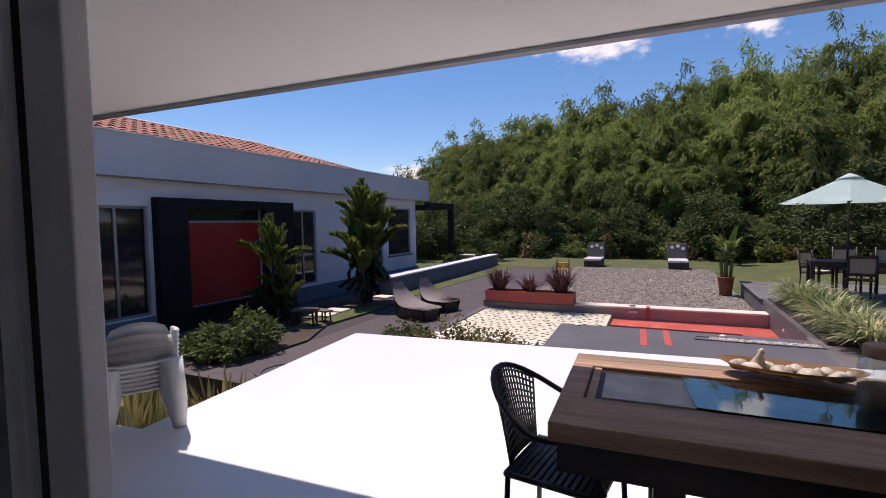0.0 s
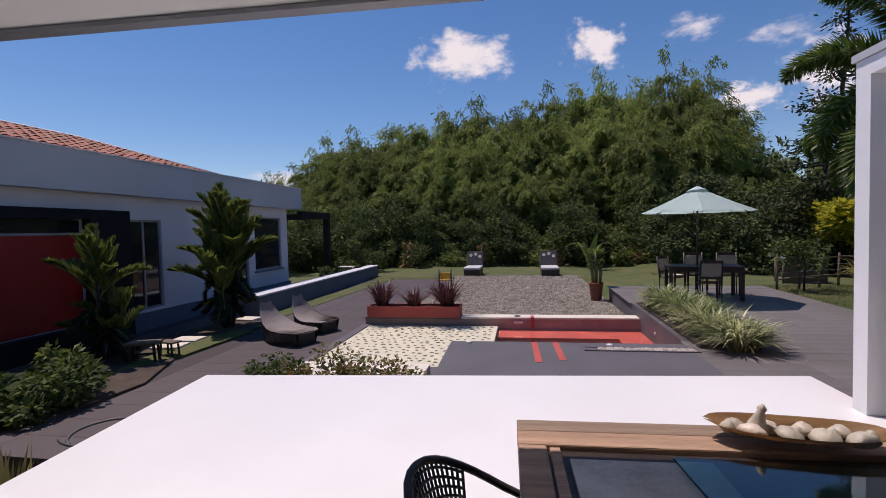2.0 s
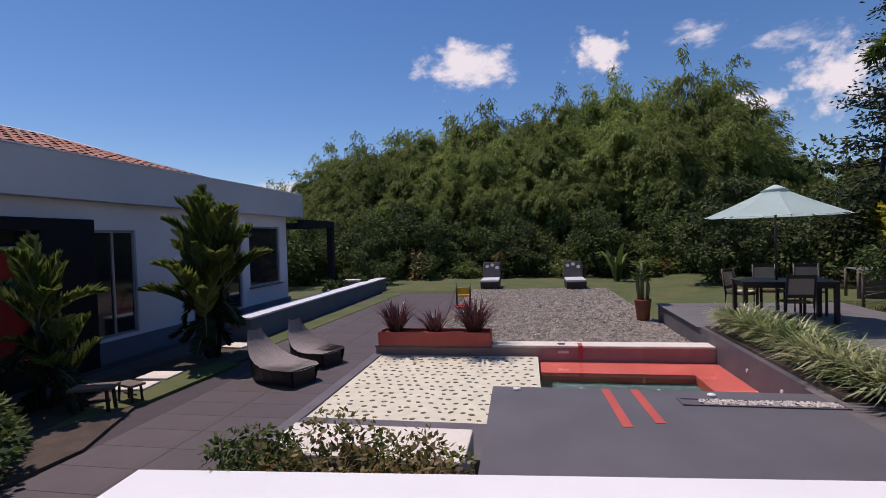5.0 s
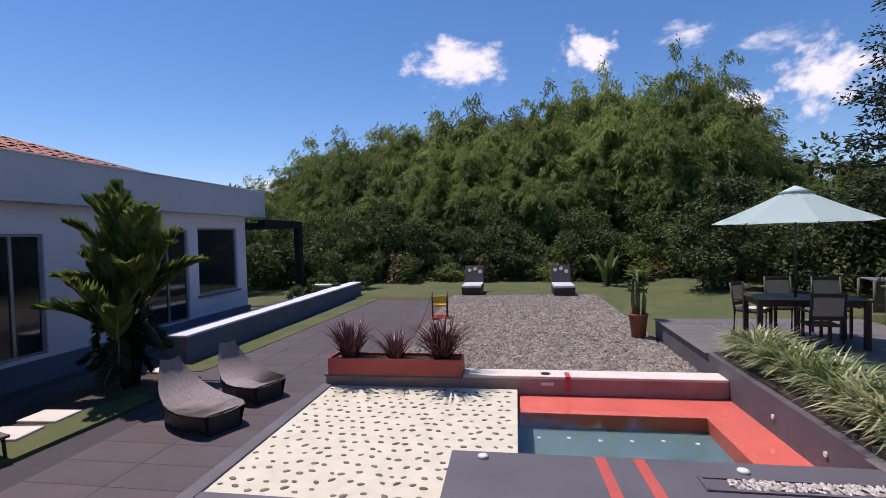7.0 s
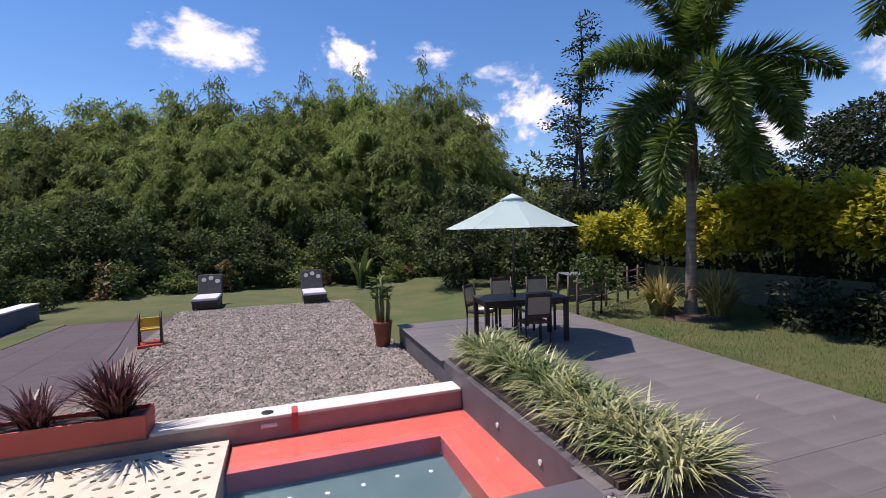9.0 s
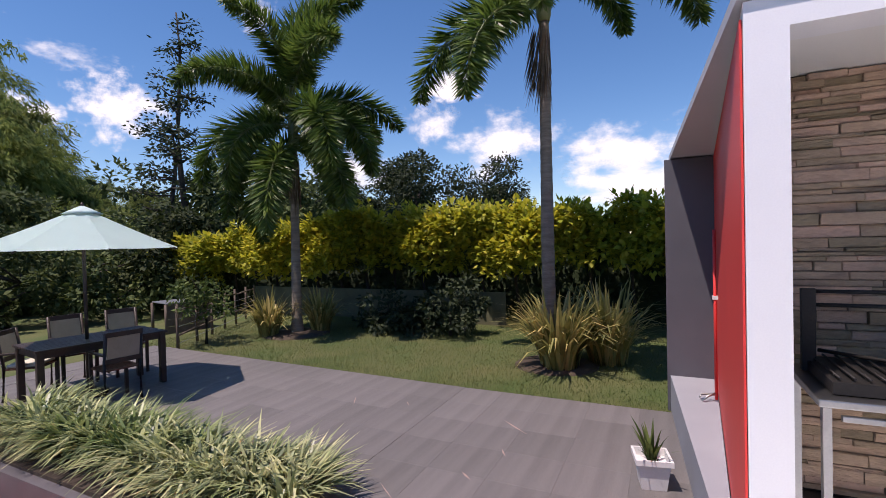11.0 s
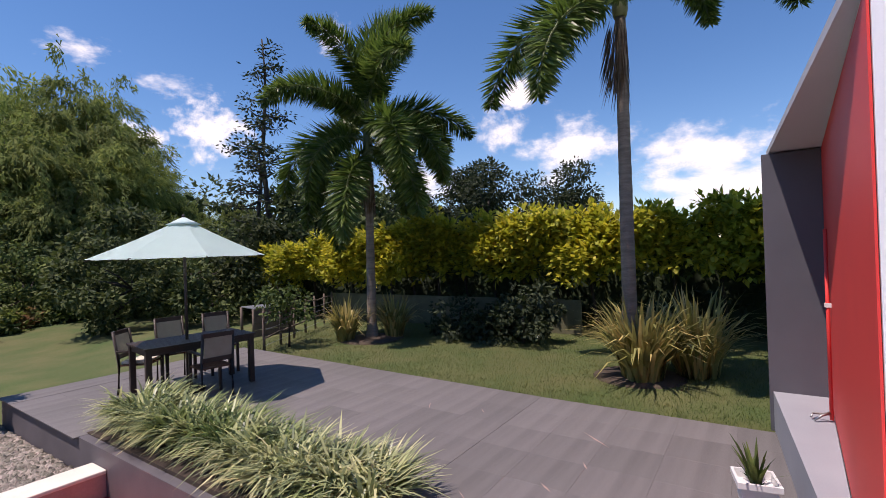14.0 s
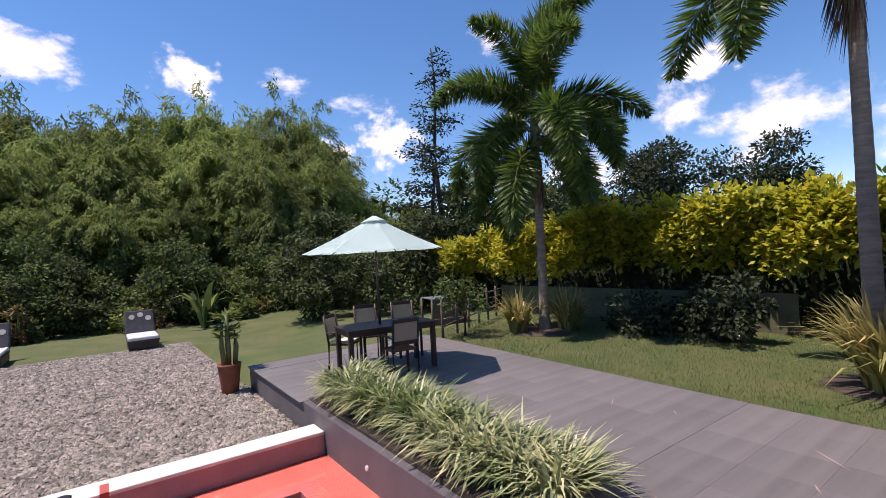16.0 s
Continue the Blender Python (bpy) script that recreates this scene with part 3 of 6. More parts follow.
def framed(name, y0, y1, z0, z1, bars, material, parent, x=HX - 0.08, w=0.055):
    """A glazed unit in the house wall: frame, bars and panes."""
    e = new(name)
    e.parent = parent
    fr = bmesh.new()
    box(fr, x - 0.03, x + 0.03, y0, y0 + w, z0, z1)
    box(fr, x - 0.03, x + 0.03, y1 - w, y1, z0, z1)
    box(fr, x - 0.03, x + 0.03, y0 + w, y1 - w, z1 - w, z1)
    box(fr, x - 0.03, x + 0.03, y0 + w, y1 - w, z0, z0 + w)
    for b in bars:
        box(fr, x - 0.032, x + 0.034, b - w / 2, b + w / 2, z0 + w, z1 - w)
    part("frame", fr, material, e)
    cuts = [y0 + w] + [c for b in bars for c in (b - w / 2, b + w / 2)] + [y1 - w]
    for a, b in zip(cuts[::2], cuts[1::2]):
        part("pane", bx(x - 0.006, x + 0.006, a, b, z0 + w, z1 - w), M_window, e)
    return e


framed("glass_door", 3.55, 4.85, -0.06, 2.24, [4.2], M_alu, house)
framed("glass_door", 9.12, 10.18, -0.02, 2.24, [9.62], M_alu, house)
framed("glass_door", 12.72, 14.12, -0.08, 2.34, [13.4], M_alu, house)
framed("window", 14.52, 16.36, 0.50, 2.42, [], M_alu, house)
part("sill", bx(HX - 0.02, HX + 0.07, 14.45, 16.43, 0.44, 0.498, bevel=0.008), M_plinth, house)
# black entrance surround with a red door
ent = group_at("entrance", Matrix())
eb = bmesh.new()
box(eb, HX + 0.002, HX + 0.22, 4.92, 5.62, -0.6, 2.43, bevel=0.01)
box(eb, HX + 0.002, HX + 0.22, 7.92, 8.97, -0.6, 2.43, bevel=0.01)
box(eb, HX + 0.002, HX + 0.22, 5.62, 7.92, 2.22, 2.43)
box(eb, HX + 0.002, HX + 0.22, 5.62, 7.92, -0.6, -0.06)
part("surround", eb, M_black, ent, "charcoal black painted surround")
part("red_panel", bx(HX - 0.09, HX - 0.04, 5.70, 7.90, -0.04, 1.88), M_reddoor, ent, "dark red door panel")
part("transom", bx(HX - 0.07, HX - 0.05, 5.70, 7.90, 1.94, 2.2), M_window, ent)
er = bmesh.new()
box(er, HX - 0.1, HX - 0.01, 5.63, 5.69, -0.05, 2.21)
box(er, HX - 0.1, HX - 0.01, 5.69, 7.9, 1.885, 1.935)
part("rail", er, M_alu, ent, "grey aluminium rail")
tagged(ent, "black framed house entrance with a red door", "entrance")
tagged(house, "single-storey white house with a deep fascia and clay roof", "house")
# pergola at the end of the house
pg = group_at("pergola", Matrix())
part("beam", bx(-8.12, -7.88, 17.0, 19.75, 2.44, 2.70), M_black, pg)
part("beam", bx(-11.0, -8.122, 19.55, 19.75, 2.44, 2.70), M_black, pg)
part("post", bx(-8.12, -7.88, 19.5, 19.74, -0.5, 2.438), M_black, pg)
tagged(pg, "dark steel pergola at the end of the house", "pergola")

# ---- terrace pavilion ----
rf = bmesh.new()
prism(rf, [(-6.5, 1.25 - SK * 6.9), (-6.5, -6.2), (7.0, -6.2), (7.0, 1.25 + SK * 6.4), (3.6, 1.25 + SK * 3.2)], 2.80, 3.03)
tagged(part("ceiling", rf, M_soffit), "smooth off-white plaster roof soffit over the terrace", "ceiling", kind="structure")
dr = bmesh.new()
prism(dr, [(-6.5, 1.19 - SK * 6.9), (3.6, 1.19 + SK * 3.2), (3.6, 1.26 + SK * 3.2), (-6.5, 1.26 - SK * 6.9)], 2.775, 2.798)
tagged(part("trim", dr, M_alu), "thin grey drip edge under the roof", "drip edge", kind="structure")
# fin wall, stone niche and rear walls
fin = bmesh.new()
prism(fin, [(3.60, 3.497), (4.6, 3.49), (7.66, 3.25), (7.66, 3.437), (3.60, 3.664)], -0.6, 3.085)
box(fin, 3.60, 3.80, 1.0, 3.497, 2.952, 3.085)
tagged(part("wall_north", fin, M_white), "smooth white painted fin wall framing the grill niche", "wall", kind="structure")
rw = bmesh.new()
prism(rw, [(3.622, 3.666), (7.66, 3.440), (7.66, 3.450), (3.622, 3.676)], 0.332, 3.02)
tagged(part("wall_red", rw, M_red), "bright red painted outer wall face", "wall", kind="structure")
pb = bmesh.new()
prism(pb, [(3.72, 3.678), (7.66, 3.455), (7.66, 3.95)], -0.3, 0.33)
tagged(part("wall_plinth", pb, M_greyplinth), "pale grey wedge-shaped plinth", "plinth", kind="structure")
tagged(part("wall_dark", bx(7.665, 7.9, 3.25, 3.985, -0.3, 3.02), M_darkwall), "dark grey end wall of the pavilion", "wall", kind="structure")
re = bmesh.new()
prism(re, [(3.58, 0.9), (7.95, 0.9), (7.95, 3.93), (3.58, 3.69)], 3.09, 3.15)
for v in re.verts:
    v.co.z -= 0.0125 * (v.co.x - 3.58)
tagged(part("roof_slab", re, M_fascia), "thin grey roof slab over the grill niche", "roof", kind="structure")
tagged(part("roof_upstand", bx(3.75, 6.5, 0.2, 3.3, 3.152, 3.46), M_white), "white upstand on the flat roof", "roof", kind="structure")
tagged(part("ceiling_niche", bx(3.80, 4.5, 1.0, 3.488, 2.955, 3.05), M_soffit), "off-white soffit of the grill niche", "ceiling", kind="structure")
bk = bmesh.new()
box(bk, 4.42, 4.6, 1.98, 3.488, 0.2, 2.953)
tagged(part("wall_stone", bk, M_stonegap), "wall clad in split brown ledge stone", "stone wall", kind="structure")
stone_wall = bpy.data.objects["wall_stone"]
tagged(part("wall_east", bx(4.38, 4.6, -6.0, 1.97, 0.2, 2.79), M_white), "plain white side wall of the terrace", "wall", kind="structure")
tagged(part("wall_south", bx(-6.5, 7.0, -6.2, -6.0, -0.6, 2.79), M_white), "plain white rear wall of the room", "wall", kind="structure")
tagged(part("wall_west", bx(-3.3, -3.1, -6.0, -0.8, -0.6, 2.79), M_white), "plain white side wall of the room", "wall", kind="structure")
# sliding door leaf
sd = group_at("door_1", pose(-0.02, -0.92, 0.212))
part("stile", bx(-0.13, 0.04, -0.03, 0.03, 0, 2.58, bevel=0.006), M_doorframe, sd)
part("gasket", bx(-0.185, -0.131, -0.02, 0.02, 0, 2.58), M_rubber, sd)
part("stile", bx(-0.28, -0.186, -0.045, 0.015, 0, 2.58, bevel=0.006), M_doorframe, sd)
part("gasket", bx(-0.33, -0.282, -0.02, 0.02, 0, 2.58), M_rubber, sd)
part("pane", bx(-1.9, -0.332, -0.006, 0.006, 0.08, 2.5), M_window, sd, "dark tinted glass")
part("bottom_rail", bx(-1.9, -0.332, -0.03, 0.03, 0, 0.078), M_doorframe, sd)
part("top_rail", bx(-1.9, -0.332, -0.03, 0.03, 2.502, 2.58), M_doorframe, sd)
for z in (0.35, 0.55):
    sc = bmesh.new()
    rod(sc, (-0.03, -0.034, z), (-0.03, -0.028, z), 0.006, 0.006, 8)
    part("screw", sc, M_iron, sd)
tagged(sd, "grey-white aluminium sliding door frame standing open", "door", kind="structure")


# ---- plants ----
def foliage(name, c, d, n, length, width, material, parent=None):
    v, f = leaf_arrays(c, d, n, length, width)
    return raw(name, v, f, material, parent)


def bamboo_mesh(seed, culms, height, spread, leaves):
    """Foliage of a bamboo clump: arching culms hung with mops of drooping sprays, and thin wands above them."""
    r = np.random.default_rng(seed)
    cs, ds, ns = [], [], []
    tufts, sprays = 3, 34
    m = leaves // (culms * tufts * sprays)
    for i in range(culms):
        a, s = i * 2.4 + r.uniform(-0.4, 0.4), spread * r.uniform(0.08, 1.0) ** 0.5
        h = height * (0.97 - 0.36 * (s / spread) ** 2) * r.uniform(0.70, 1.06)
        way = np.array([math.cos(a), math.sin(a), 0.0])
        for u in np.linspace(0.40, 0.93, tufts) + r.uniform(-0.1, 0.05, tufts):
            c = way * s * u ** 2.2 + np.array([0, 0, h * (u - 0.14 * u ** 6)])
            q = (1.55 + 0.25 * u) * r.uniform(0.72, 1.2)
            for _ in range(sprays):
                az, el = r.uniform(0, 6.28), r.uniform(-0.1, 1.35)
                out = np.array([math.cos(az) * math.cos(el), math.sin(az) * math.cos(el), math.sin(el)]) + 0.35 * way
                w = r.uniform(0.12, 1.0, (m, 1)) ** 0.4
                p = c + q * (out * w + np.array([0, 0, -0.62]) * w ** 2.2)
                tang = out + np.array([0, 0, -1.35]) * w ** 1.2
                cs.append(p + r.normal(size=(m, 3)) * 0.07 * q)
                ds.append(tang + r.normal(size=(m, 3)) * 0.45 + np.array([0, 0, -0.35]))
                ns.append((p - c) / q * 0.8 + np.array([0, 0, 0.65]) + r.normal(size=(m, 3)) * 0.28)
        # wand: a bare thin tip that rises over the mops and nods
        m2 = 90
        w = r.uniform(0.0, 1.0, (m2, 1))
        reach, lift = r.uniform(0.7, 1.4), r.uniform(0.8, 1.9)
        tip = way * (s + reach * w ** 1.5) + np.array([0, 0, 1.0]) * (h * 0.86 + lift * np.sin(w * 2.3))
        cs.append(tip + r.normal(size=(m2, 3)) * (0.06 + 0.16 * (1 - np.abs(w - 0.55))))
        ds.append(r.normal(size=(m2, 3)) * 0.5 + np.array([0, 0, -0.6]) + way * 0.4)
        ns.append(r.normal(size=(m2, 3)))
    c, d, n = np.concatenate(cs), np.concatenate(ds), np.concatenate(ns)
    k = len(c)
    d /= np.linalg.norm(d, axis=1, keepdims=True)
    w = np.cross(d, n)
    w /= np.linalg.norm(w, axis=1, keepdims=True) + 1e-9
    w *= r.uniform(0.03, 0.062, (k, 1))
    v = np.stack([c - w, c + w, c + d * r.uniform(0.24, 0.5, (k, 1))], 1).reshape(-1, 3)
    return v, np.arange(3 * k).reshape(-1, 3)


def crown_mesh(seed, blobs, radius, height, base, leaves, size):
    """A broadleaf crown: leaf shells round many small boughs."""
    r = np.random.default_rng(seed)
    cs, ds, ns = [], [], []
    for _ in range(blobs):
        a, q = r.uniform(0, 6.28), radius * math.sqrt(r.uniform(0, 1))
        top = base + (height - base) * (1 - 0.55 * (q / radius) ** 2)
        z = r.uniform(base, top)
        rad = radius * r.uniform(0.22, 0.40)
        m = leaves // blobs
        o = r.normal(size=(m, 3))
        o /= np.linalg.norm(o, axis=1, keepdims=True)
        o *= rad * r.uniform(0.55, 1.08, (m, 1)) * np.array([1, 1, 0.75])
        cs.append(np.array([q * math.cos(a), q * math.sin(a), z]) + o)
        ds.append(o + r.normal(size=(m, 3)) * rad * 0.5 + np.array([0, 0, -rad * 0.25]))
        ns.append(o + np.array([0, 0, rad * 0.6]) + r.normal(size=(m, 3)) * rad * 0.45)
    c, d, nn = np.concatenate(cs), np.concatenate(ds), np.concatenate(ns)
    k = len(c)
    v, f = leaf_arrays(c, d, nn, r.uniform(0.7, 1.3, k) * size, r.uniform(0.4, 0.7, k) * size)
    return v, f


def to_mesh(name, vf, material):
    me = bpy.data.meshes.new(name)
    me.from_pydata(vf[0].tolist(), [], vf[1].tolist())
    me.materials.append(material)
    return me


def trunk_mesh(name, height, r0, r1, limbs, reach, material, seed):
    r = random.Random(seed)
    bm = bmesh.new()
    n = 7
    pts = [(0.12 * r.uniform(-1, 1) * i, 0.12 * r.uniform(-1, 1) * i, height * i / n - 0.3) for i in range(n + 1)]
    tube(bm, pts, [r0 + (r1 - r0) * i / n for i in range(n + 1)], 7)
    for k in range(limbs):
        i = r.randint(n // 3, n)
        a = r.uniform(0, 6.28)
        p = Vector(pts[i])
        q = p + Vector((math.cos(a), math.sin(a), r.uniform(0.3, 0.9))) * reach * r.uniform(0.5, 1)
        tube(bm, [p, (p + q) / 2 + Vector((0, 0, 0.1 * reach)), q], [r1 * 0.9, r1 * 0.6, r1 * 0.25], 5)
    me = bpy.data.meshes.new(name)
    bm.to_mesh(me)
    bm.free()
    me.materials.append(material)
    return me


def culm_mesh(seed, culms, height, spread):
    r = np.random.default_rng(seed)
    bm = bmesh.new()
    for _ in range(culms):
        a, s = r.uniform(0, 6.28), spread * r.uniform(0.2, 1.0)
        h = height * (1.0 - 0.4 * (s / spread) ** 2)
        tube(bm, [(s * u ** 2.2 * math.cos(a), s * u ** 2.2 * math.sin(a), h * (u - 0.16 * u ** 5) - 0.2) for u in (0, 0.3, 0.6, 0.8, 1)], [0.05, 0.045, 0.035, 0.025, 0.01], 5)
    me = bpy.data.meshes.new("culms")
    bm.to_mesh(me)
    bm.free()
    me.materials.append(M_culm)
    return me


bamboo_kinds = [(to_mesh("crown", bamboo_mesh(20 + i, 10, 9.0, 3.1, 30000), L_bamboo), culm_mesh(20 + i, 14, 8.6, 3.4)) for i in range(5)]
broad_kinds = [(to_mesh("crown", crown_mesh(40 + i, 26, 2.2, 4.6, 0.5, 5200, 0.24), L_wood), trunk_mesh("trunk", 2.6, 0.14, 0.06, 6, 1.4, M_bark, i)) for i in range(3)]
shade_kinds = [(to_mesh("crown", crown_mesh(50 + i, 26, 2.2, 4.6, 0.5, 5200, 0.24), L_under), trunk_mesh("trunk", 2.6, 0.14, 0.06, 6, 1.4, M_bark, i)) for i in range(2)]
dark_kinds = [(to_mesh("crown", crown_mesh(60 + i, 40, 3.6, 9.0, 2.4, 17000, 0.27), L_dark), trunk_mesh("trunk", 6.0, 0.28, 0.10, 8, 2.6, M_bark, 9 + i)) for i in range(2)]


def tree(name, kinds, i, x, y, scale, turn, label, category, group, zscale=1.0):
    crown, trunk = kinds[i % len(kinds)]
    e = group_at(name, Matrix.LocRotScale((x, y, ground_z(x, y)), Euler((0, 0, turn)), (scale, scale, scale * zscale)))
    shared("crown", crown, e, Matrix())
    stem = shared("trunk" if name == "tree" else "cane_stuff", trunk, e, Matrix())
    if name != "tree":
        tagged(stem, kind="stuff")
    return tagged(e, label, category, group)


# skyline of the bamboo hill: (x, top height) at the back row
sky_x = (-30, -24, -20, -16, -13, -9, -5, 0, 5, 9, 12, 16, 18, 19.5, 26, 40)
sky_h = (6.5, 7.8, 9.2, 11.2, 13.6, 13.4, 13.4, 14.0, 14.6, 15.4, 16.3, 16.5, 14.4, 9.0, 8.2, 8.0)
rr = random.Random(3)
k = 0
for row_y, step, frac in ((46.0, 3.2, 1.0), (41.5, 3.5, 0.81), (37.5, 3.7, 0.64), (34.0, 3.8, 0.46)):
    x = -30.0 * row_y / 46
    while x < 27.0 * row_y / 46:
        xx, yy_ = x + rr.uniform(-0.9, 0.9), row_y + rr.uniform(-1.2, 1.2)
        top = float(np.interp(xx * 46 / row_y, sky_x, sky_h)) * 1.1 * frac * rr.uniform(0.9, 0.98) * (row_y / 46) ** 0.2
        hgt = top - ground_z(xx, yy_)
        s = max(0.42, hgt / 8.4)
        tree("bamboo_clump", bamboo_kinds, k, xx, yy_, min(s, 1.15), rr.uniform(0, 6.28), "tall feathery green bamboo clump on the hillside", "bamboo", "bamboo grove", zscale=min(s, 1.75) / min(s, 1.15))
        k += 1
        x += step * rr.uniform(0.8, 1.15) * row_y / 46
x = -24.0
while x < 15.0:
    tree("tree", broad_kinds, k, x + rr.uniform(-0.5, 0.5), 29.6 + rr.uniform(-0.6, 1.4), rr.uniform(0.55, 0.85), rr.uniform(0, 6.28), "leafy green shrub tree at the edge of the lawn", "tree", "trees along the lawn edge")
    k += 1
    x += rr.uniform(1.5, 2.2)
x = -22.0
while x < 14.0:
    tree("tree", broad_kinds, k, x + rr.uniform(-0.5, 0.5), 32.2 + rr.uniform(-0.5, 0.5), rr.uniform(0.75, 0.95), rr.uniform(0, 6.28), "leafy green shrub tree at the foot of the bamboo", "tree", "trees along the lawn edge")
    k += 1
    x += rr.uniform(2.4, 3.0)
# belt of trees behind the fence
for x, y, s in ((8.5, 22.5, 0.75), (10.8, 21.0, 0.8), (12.8, 20.0, 0.85), (15.2, 20.5, 1.1), (17.5, 19.0, 1.15), (14.0, 26.0, 1.3), (18.0, 25.0, 1.4), (21.0, 21.5, 1.4), (11.0, 27.0, 1.1), (21.5, 29.0, 1.6), (25.5, 17.0, 0.7)):
    tree("tree", shade_kinds, k, x, y, s, rr.uniform(0, 6.28), "dense green tree behind the fence", "tree", "trees behind the fence")
    k += 1
for x, y, s in ((30.0, 20.0, 0.95), (33.0, 15.5, 0.85), (27.0, 25.0, 0.8), (38.0, 11.0, 0.42), (23.5, 23.0, 0.62)):
    tree("tree", dark_kinds, k, x, y, s, rr.uniform(0, 6.28), "dark round-crowned tree in the distance", "tree", "distant dark trees")
    k += 1
for x, y, s in ((-11.0, 26.5, 0.9), (-13.5, 24.0, 1.0), (-9.2, 28.0, 0.8), (-16.0, 27.0, 1.3), (-8.0, 24.6, 0.5)):
    tree("tree", broad_kinds, k, x, y, s, rr.uniform(0, 6.28), "green garden tree beyond the house", "tree", "trees beyond the house")
    k += 1


def thin_tree(x, y, height, seed):
    """A tall open dark tree with sparse whorled leaf clusters."""
    r = np.random.default_rng(seed)
    e = group_at("tree", pose(x, y, ground_z(x, y)))
    bm = bmesh.new()
    top = [(0.25 * math.sin(i * 1.1), 0.2 * math.cos(i * 0.8), height * i / 8 - 0.2) for i in range(9)]
    tube(bm, top, [0.2 - 0.02 * i for i in range(9)], 7)
    cs, ds = [], []
    for _ in range(26):
        u = r.uniform(0.35, 1.0)
        a = r.uniform(0, 6.28)
        ln = (0.5 + 2.9 * (1 - u)) * r.uniform(0.5, 1.0)
        p = Vector((0.2 * math.sin(u * 8), 0.2 * math.cos(u * 6), height * u))
        q = p + Vector((math.cos(a) * ln, math.sin(a) * ln, 0.35 * ln * r.uniform(-0.2, 1)))
        tube(bm, [p, (p + q) / 2 + Vector((0, 0, -0.08 * ln)), q], [0.05, 0.035, 0.012], 5)
        for w in (0.55, 0.8, 1.0):
            m = 20
            o = r.normal(size=(m, 3)) * np.array([0.26, 0.26, 0.1])
            cs.append(np.array(p + (q - p) * w) + o)
            ds.append(o * 2 + r.normal(size=(m, 3)) * 0.2 + np.array([0, 0, -0.12]))
    part("trunk", bm, M_bark, e)
    c, d = np.concatenate(cs), np.concatenate(ds)
    foliage("crown", c, d, r.normal(size=c.shape) + np.array([0, 0, 1.0]), r.uniform(0.14, 0.3, len(c)), r.uniform(0.07, 0.13, len(c)), L_dark, e)
    return tagged(e, "tall sparse dark tree with open branches", "tree")


thin_tree(16.0, 24.6, 13.8, 5)
thin_tree(14.2, 22.6, 7.6, 6)


# hedge of yellow-green leaves along the far side of the lawn
def hedge():
    e = group_at("hedge", Matrix())
    tuft = 2600
    ty_ = rng.uniform(-3.0, 20.5, tuft)
    top = np.interp(ty_, (-3, 7, 11.6, 15, 18.8, 21), (2.50, 2.66, 2.78, 2.45, 2.05, 1.95)) + 0.10 * np.sin(ty_ * 1.7) + 0.10 * np.sin(ty_ * 4.3 + 1) + np.abs(rng.normal(scale=0.12, size=tuft))
    lo = np.interp(ty_, (4, 12, 19), (1.40, 1.36, 1.05)) + 0.12 * np.sin(ty_ * 1.1 + 2) + rng.normal(scale=0.12, size=tuft)
    tz = lo + (top - lo) * rng.uniform(0, 1, tuft) ** 0.7
    tx = 12.2 - 0.32 * np.sin(np.pi * np.clip((tz - 0.4) / 3.2, 0, 1)) - 0.16 * np.sin(ty_ * 2.3 + tz * 2.4) + np.abs(rng.normal(scale=0.38, size=tuft))
    each = 19
    k = tuft * each
    way = unit(k)
    way[:, 0] -= 0.35
    way[:, 2] += 0.35
    c = np.repeat(np.stack([tx, ty_, tz], 1), each, 0) + way * rng.uniform(0.05, 0.17, (k, 1))
    d = way + rng.normal(scale=0.35, size=(k, 3)) + np.array([-0.1, 0, -0.35])
    foliage("leaves", c, d, way * 0.6 + rng.normal(size=(k, 3)) * 0.35 + np.array([-0.3, 0.1, 0.9]), rng.uniform(0.12, 0.25, k), rng.uniform(0.07, 0.13, k), L_hedge, e)
    # added dark slab inside the hedge: blocks light from behind, deepens the shade
    part("shade_core", bx(13.6, 14.0, -3.0, 20.5, -0.6, 2.1), M_hedgeshade, e)
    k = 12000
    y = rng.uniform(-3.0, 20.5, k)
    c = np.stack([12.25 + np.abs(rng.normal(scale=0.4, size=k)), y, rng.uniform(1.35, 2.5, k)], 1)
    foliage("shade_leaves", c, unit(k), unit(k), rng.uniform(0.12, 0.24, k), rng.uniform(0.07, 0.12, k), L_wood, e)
    # near-black leaves low down: the hedge's own shade put into their colour
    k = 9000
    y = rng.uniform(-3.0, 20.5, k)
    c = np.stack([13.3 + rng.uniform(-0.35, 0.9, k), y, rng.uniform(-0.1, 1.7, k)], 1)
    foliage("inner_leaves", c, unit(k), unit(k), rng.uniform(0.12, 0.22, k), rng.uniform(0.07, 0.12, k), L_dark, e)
    bm = bmesh.new()
    for i in range(26):
        yy = -2.8 + i * 0.92
        tube(bm, [(12.9, yy, -0.3), (12.85 + 0.1 * math.sin(i), yy + 0.15, 1.2), (12.8, yy + 0.3 * math.sin(i * 2), 2.4)], [0.06, 0.045, 0.02], 6)
    tagged(part("stem_mass", bm, M_bark, e), kind="stuff")
    return tagged(e, "tall hedge of yellow-green variegated leaves", "hedge")


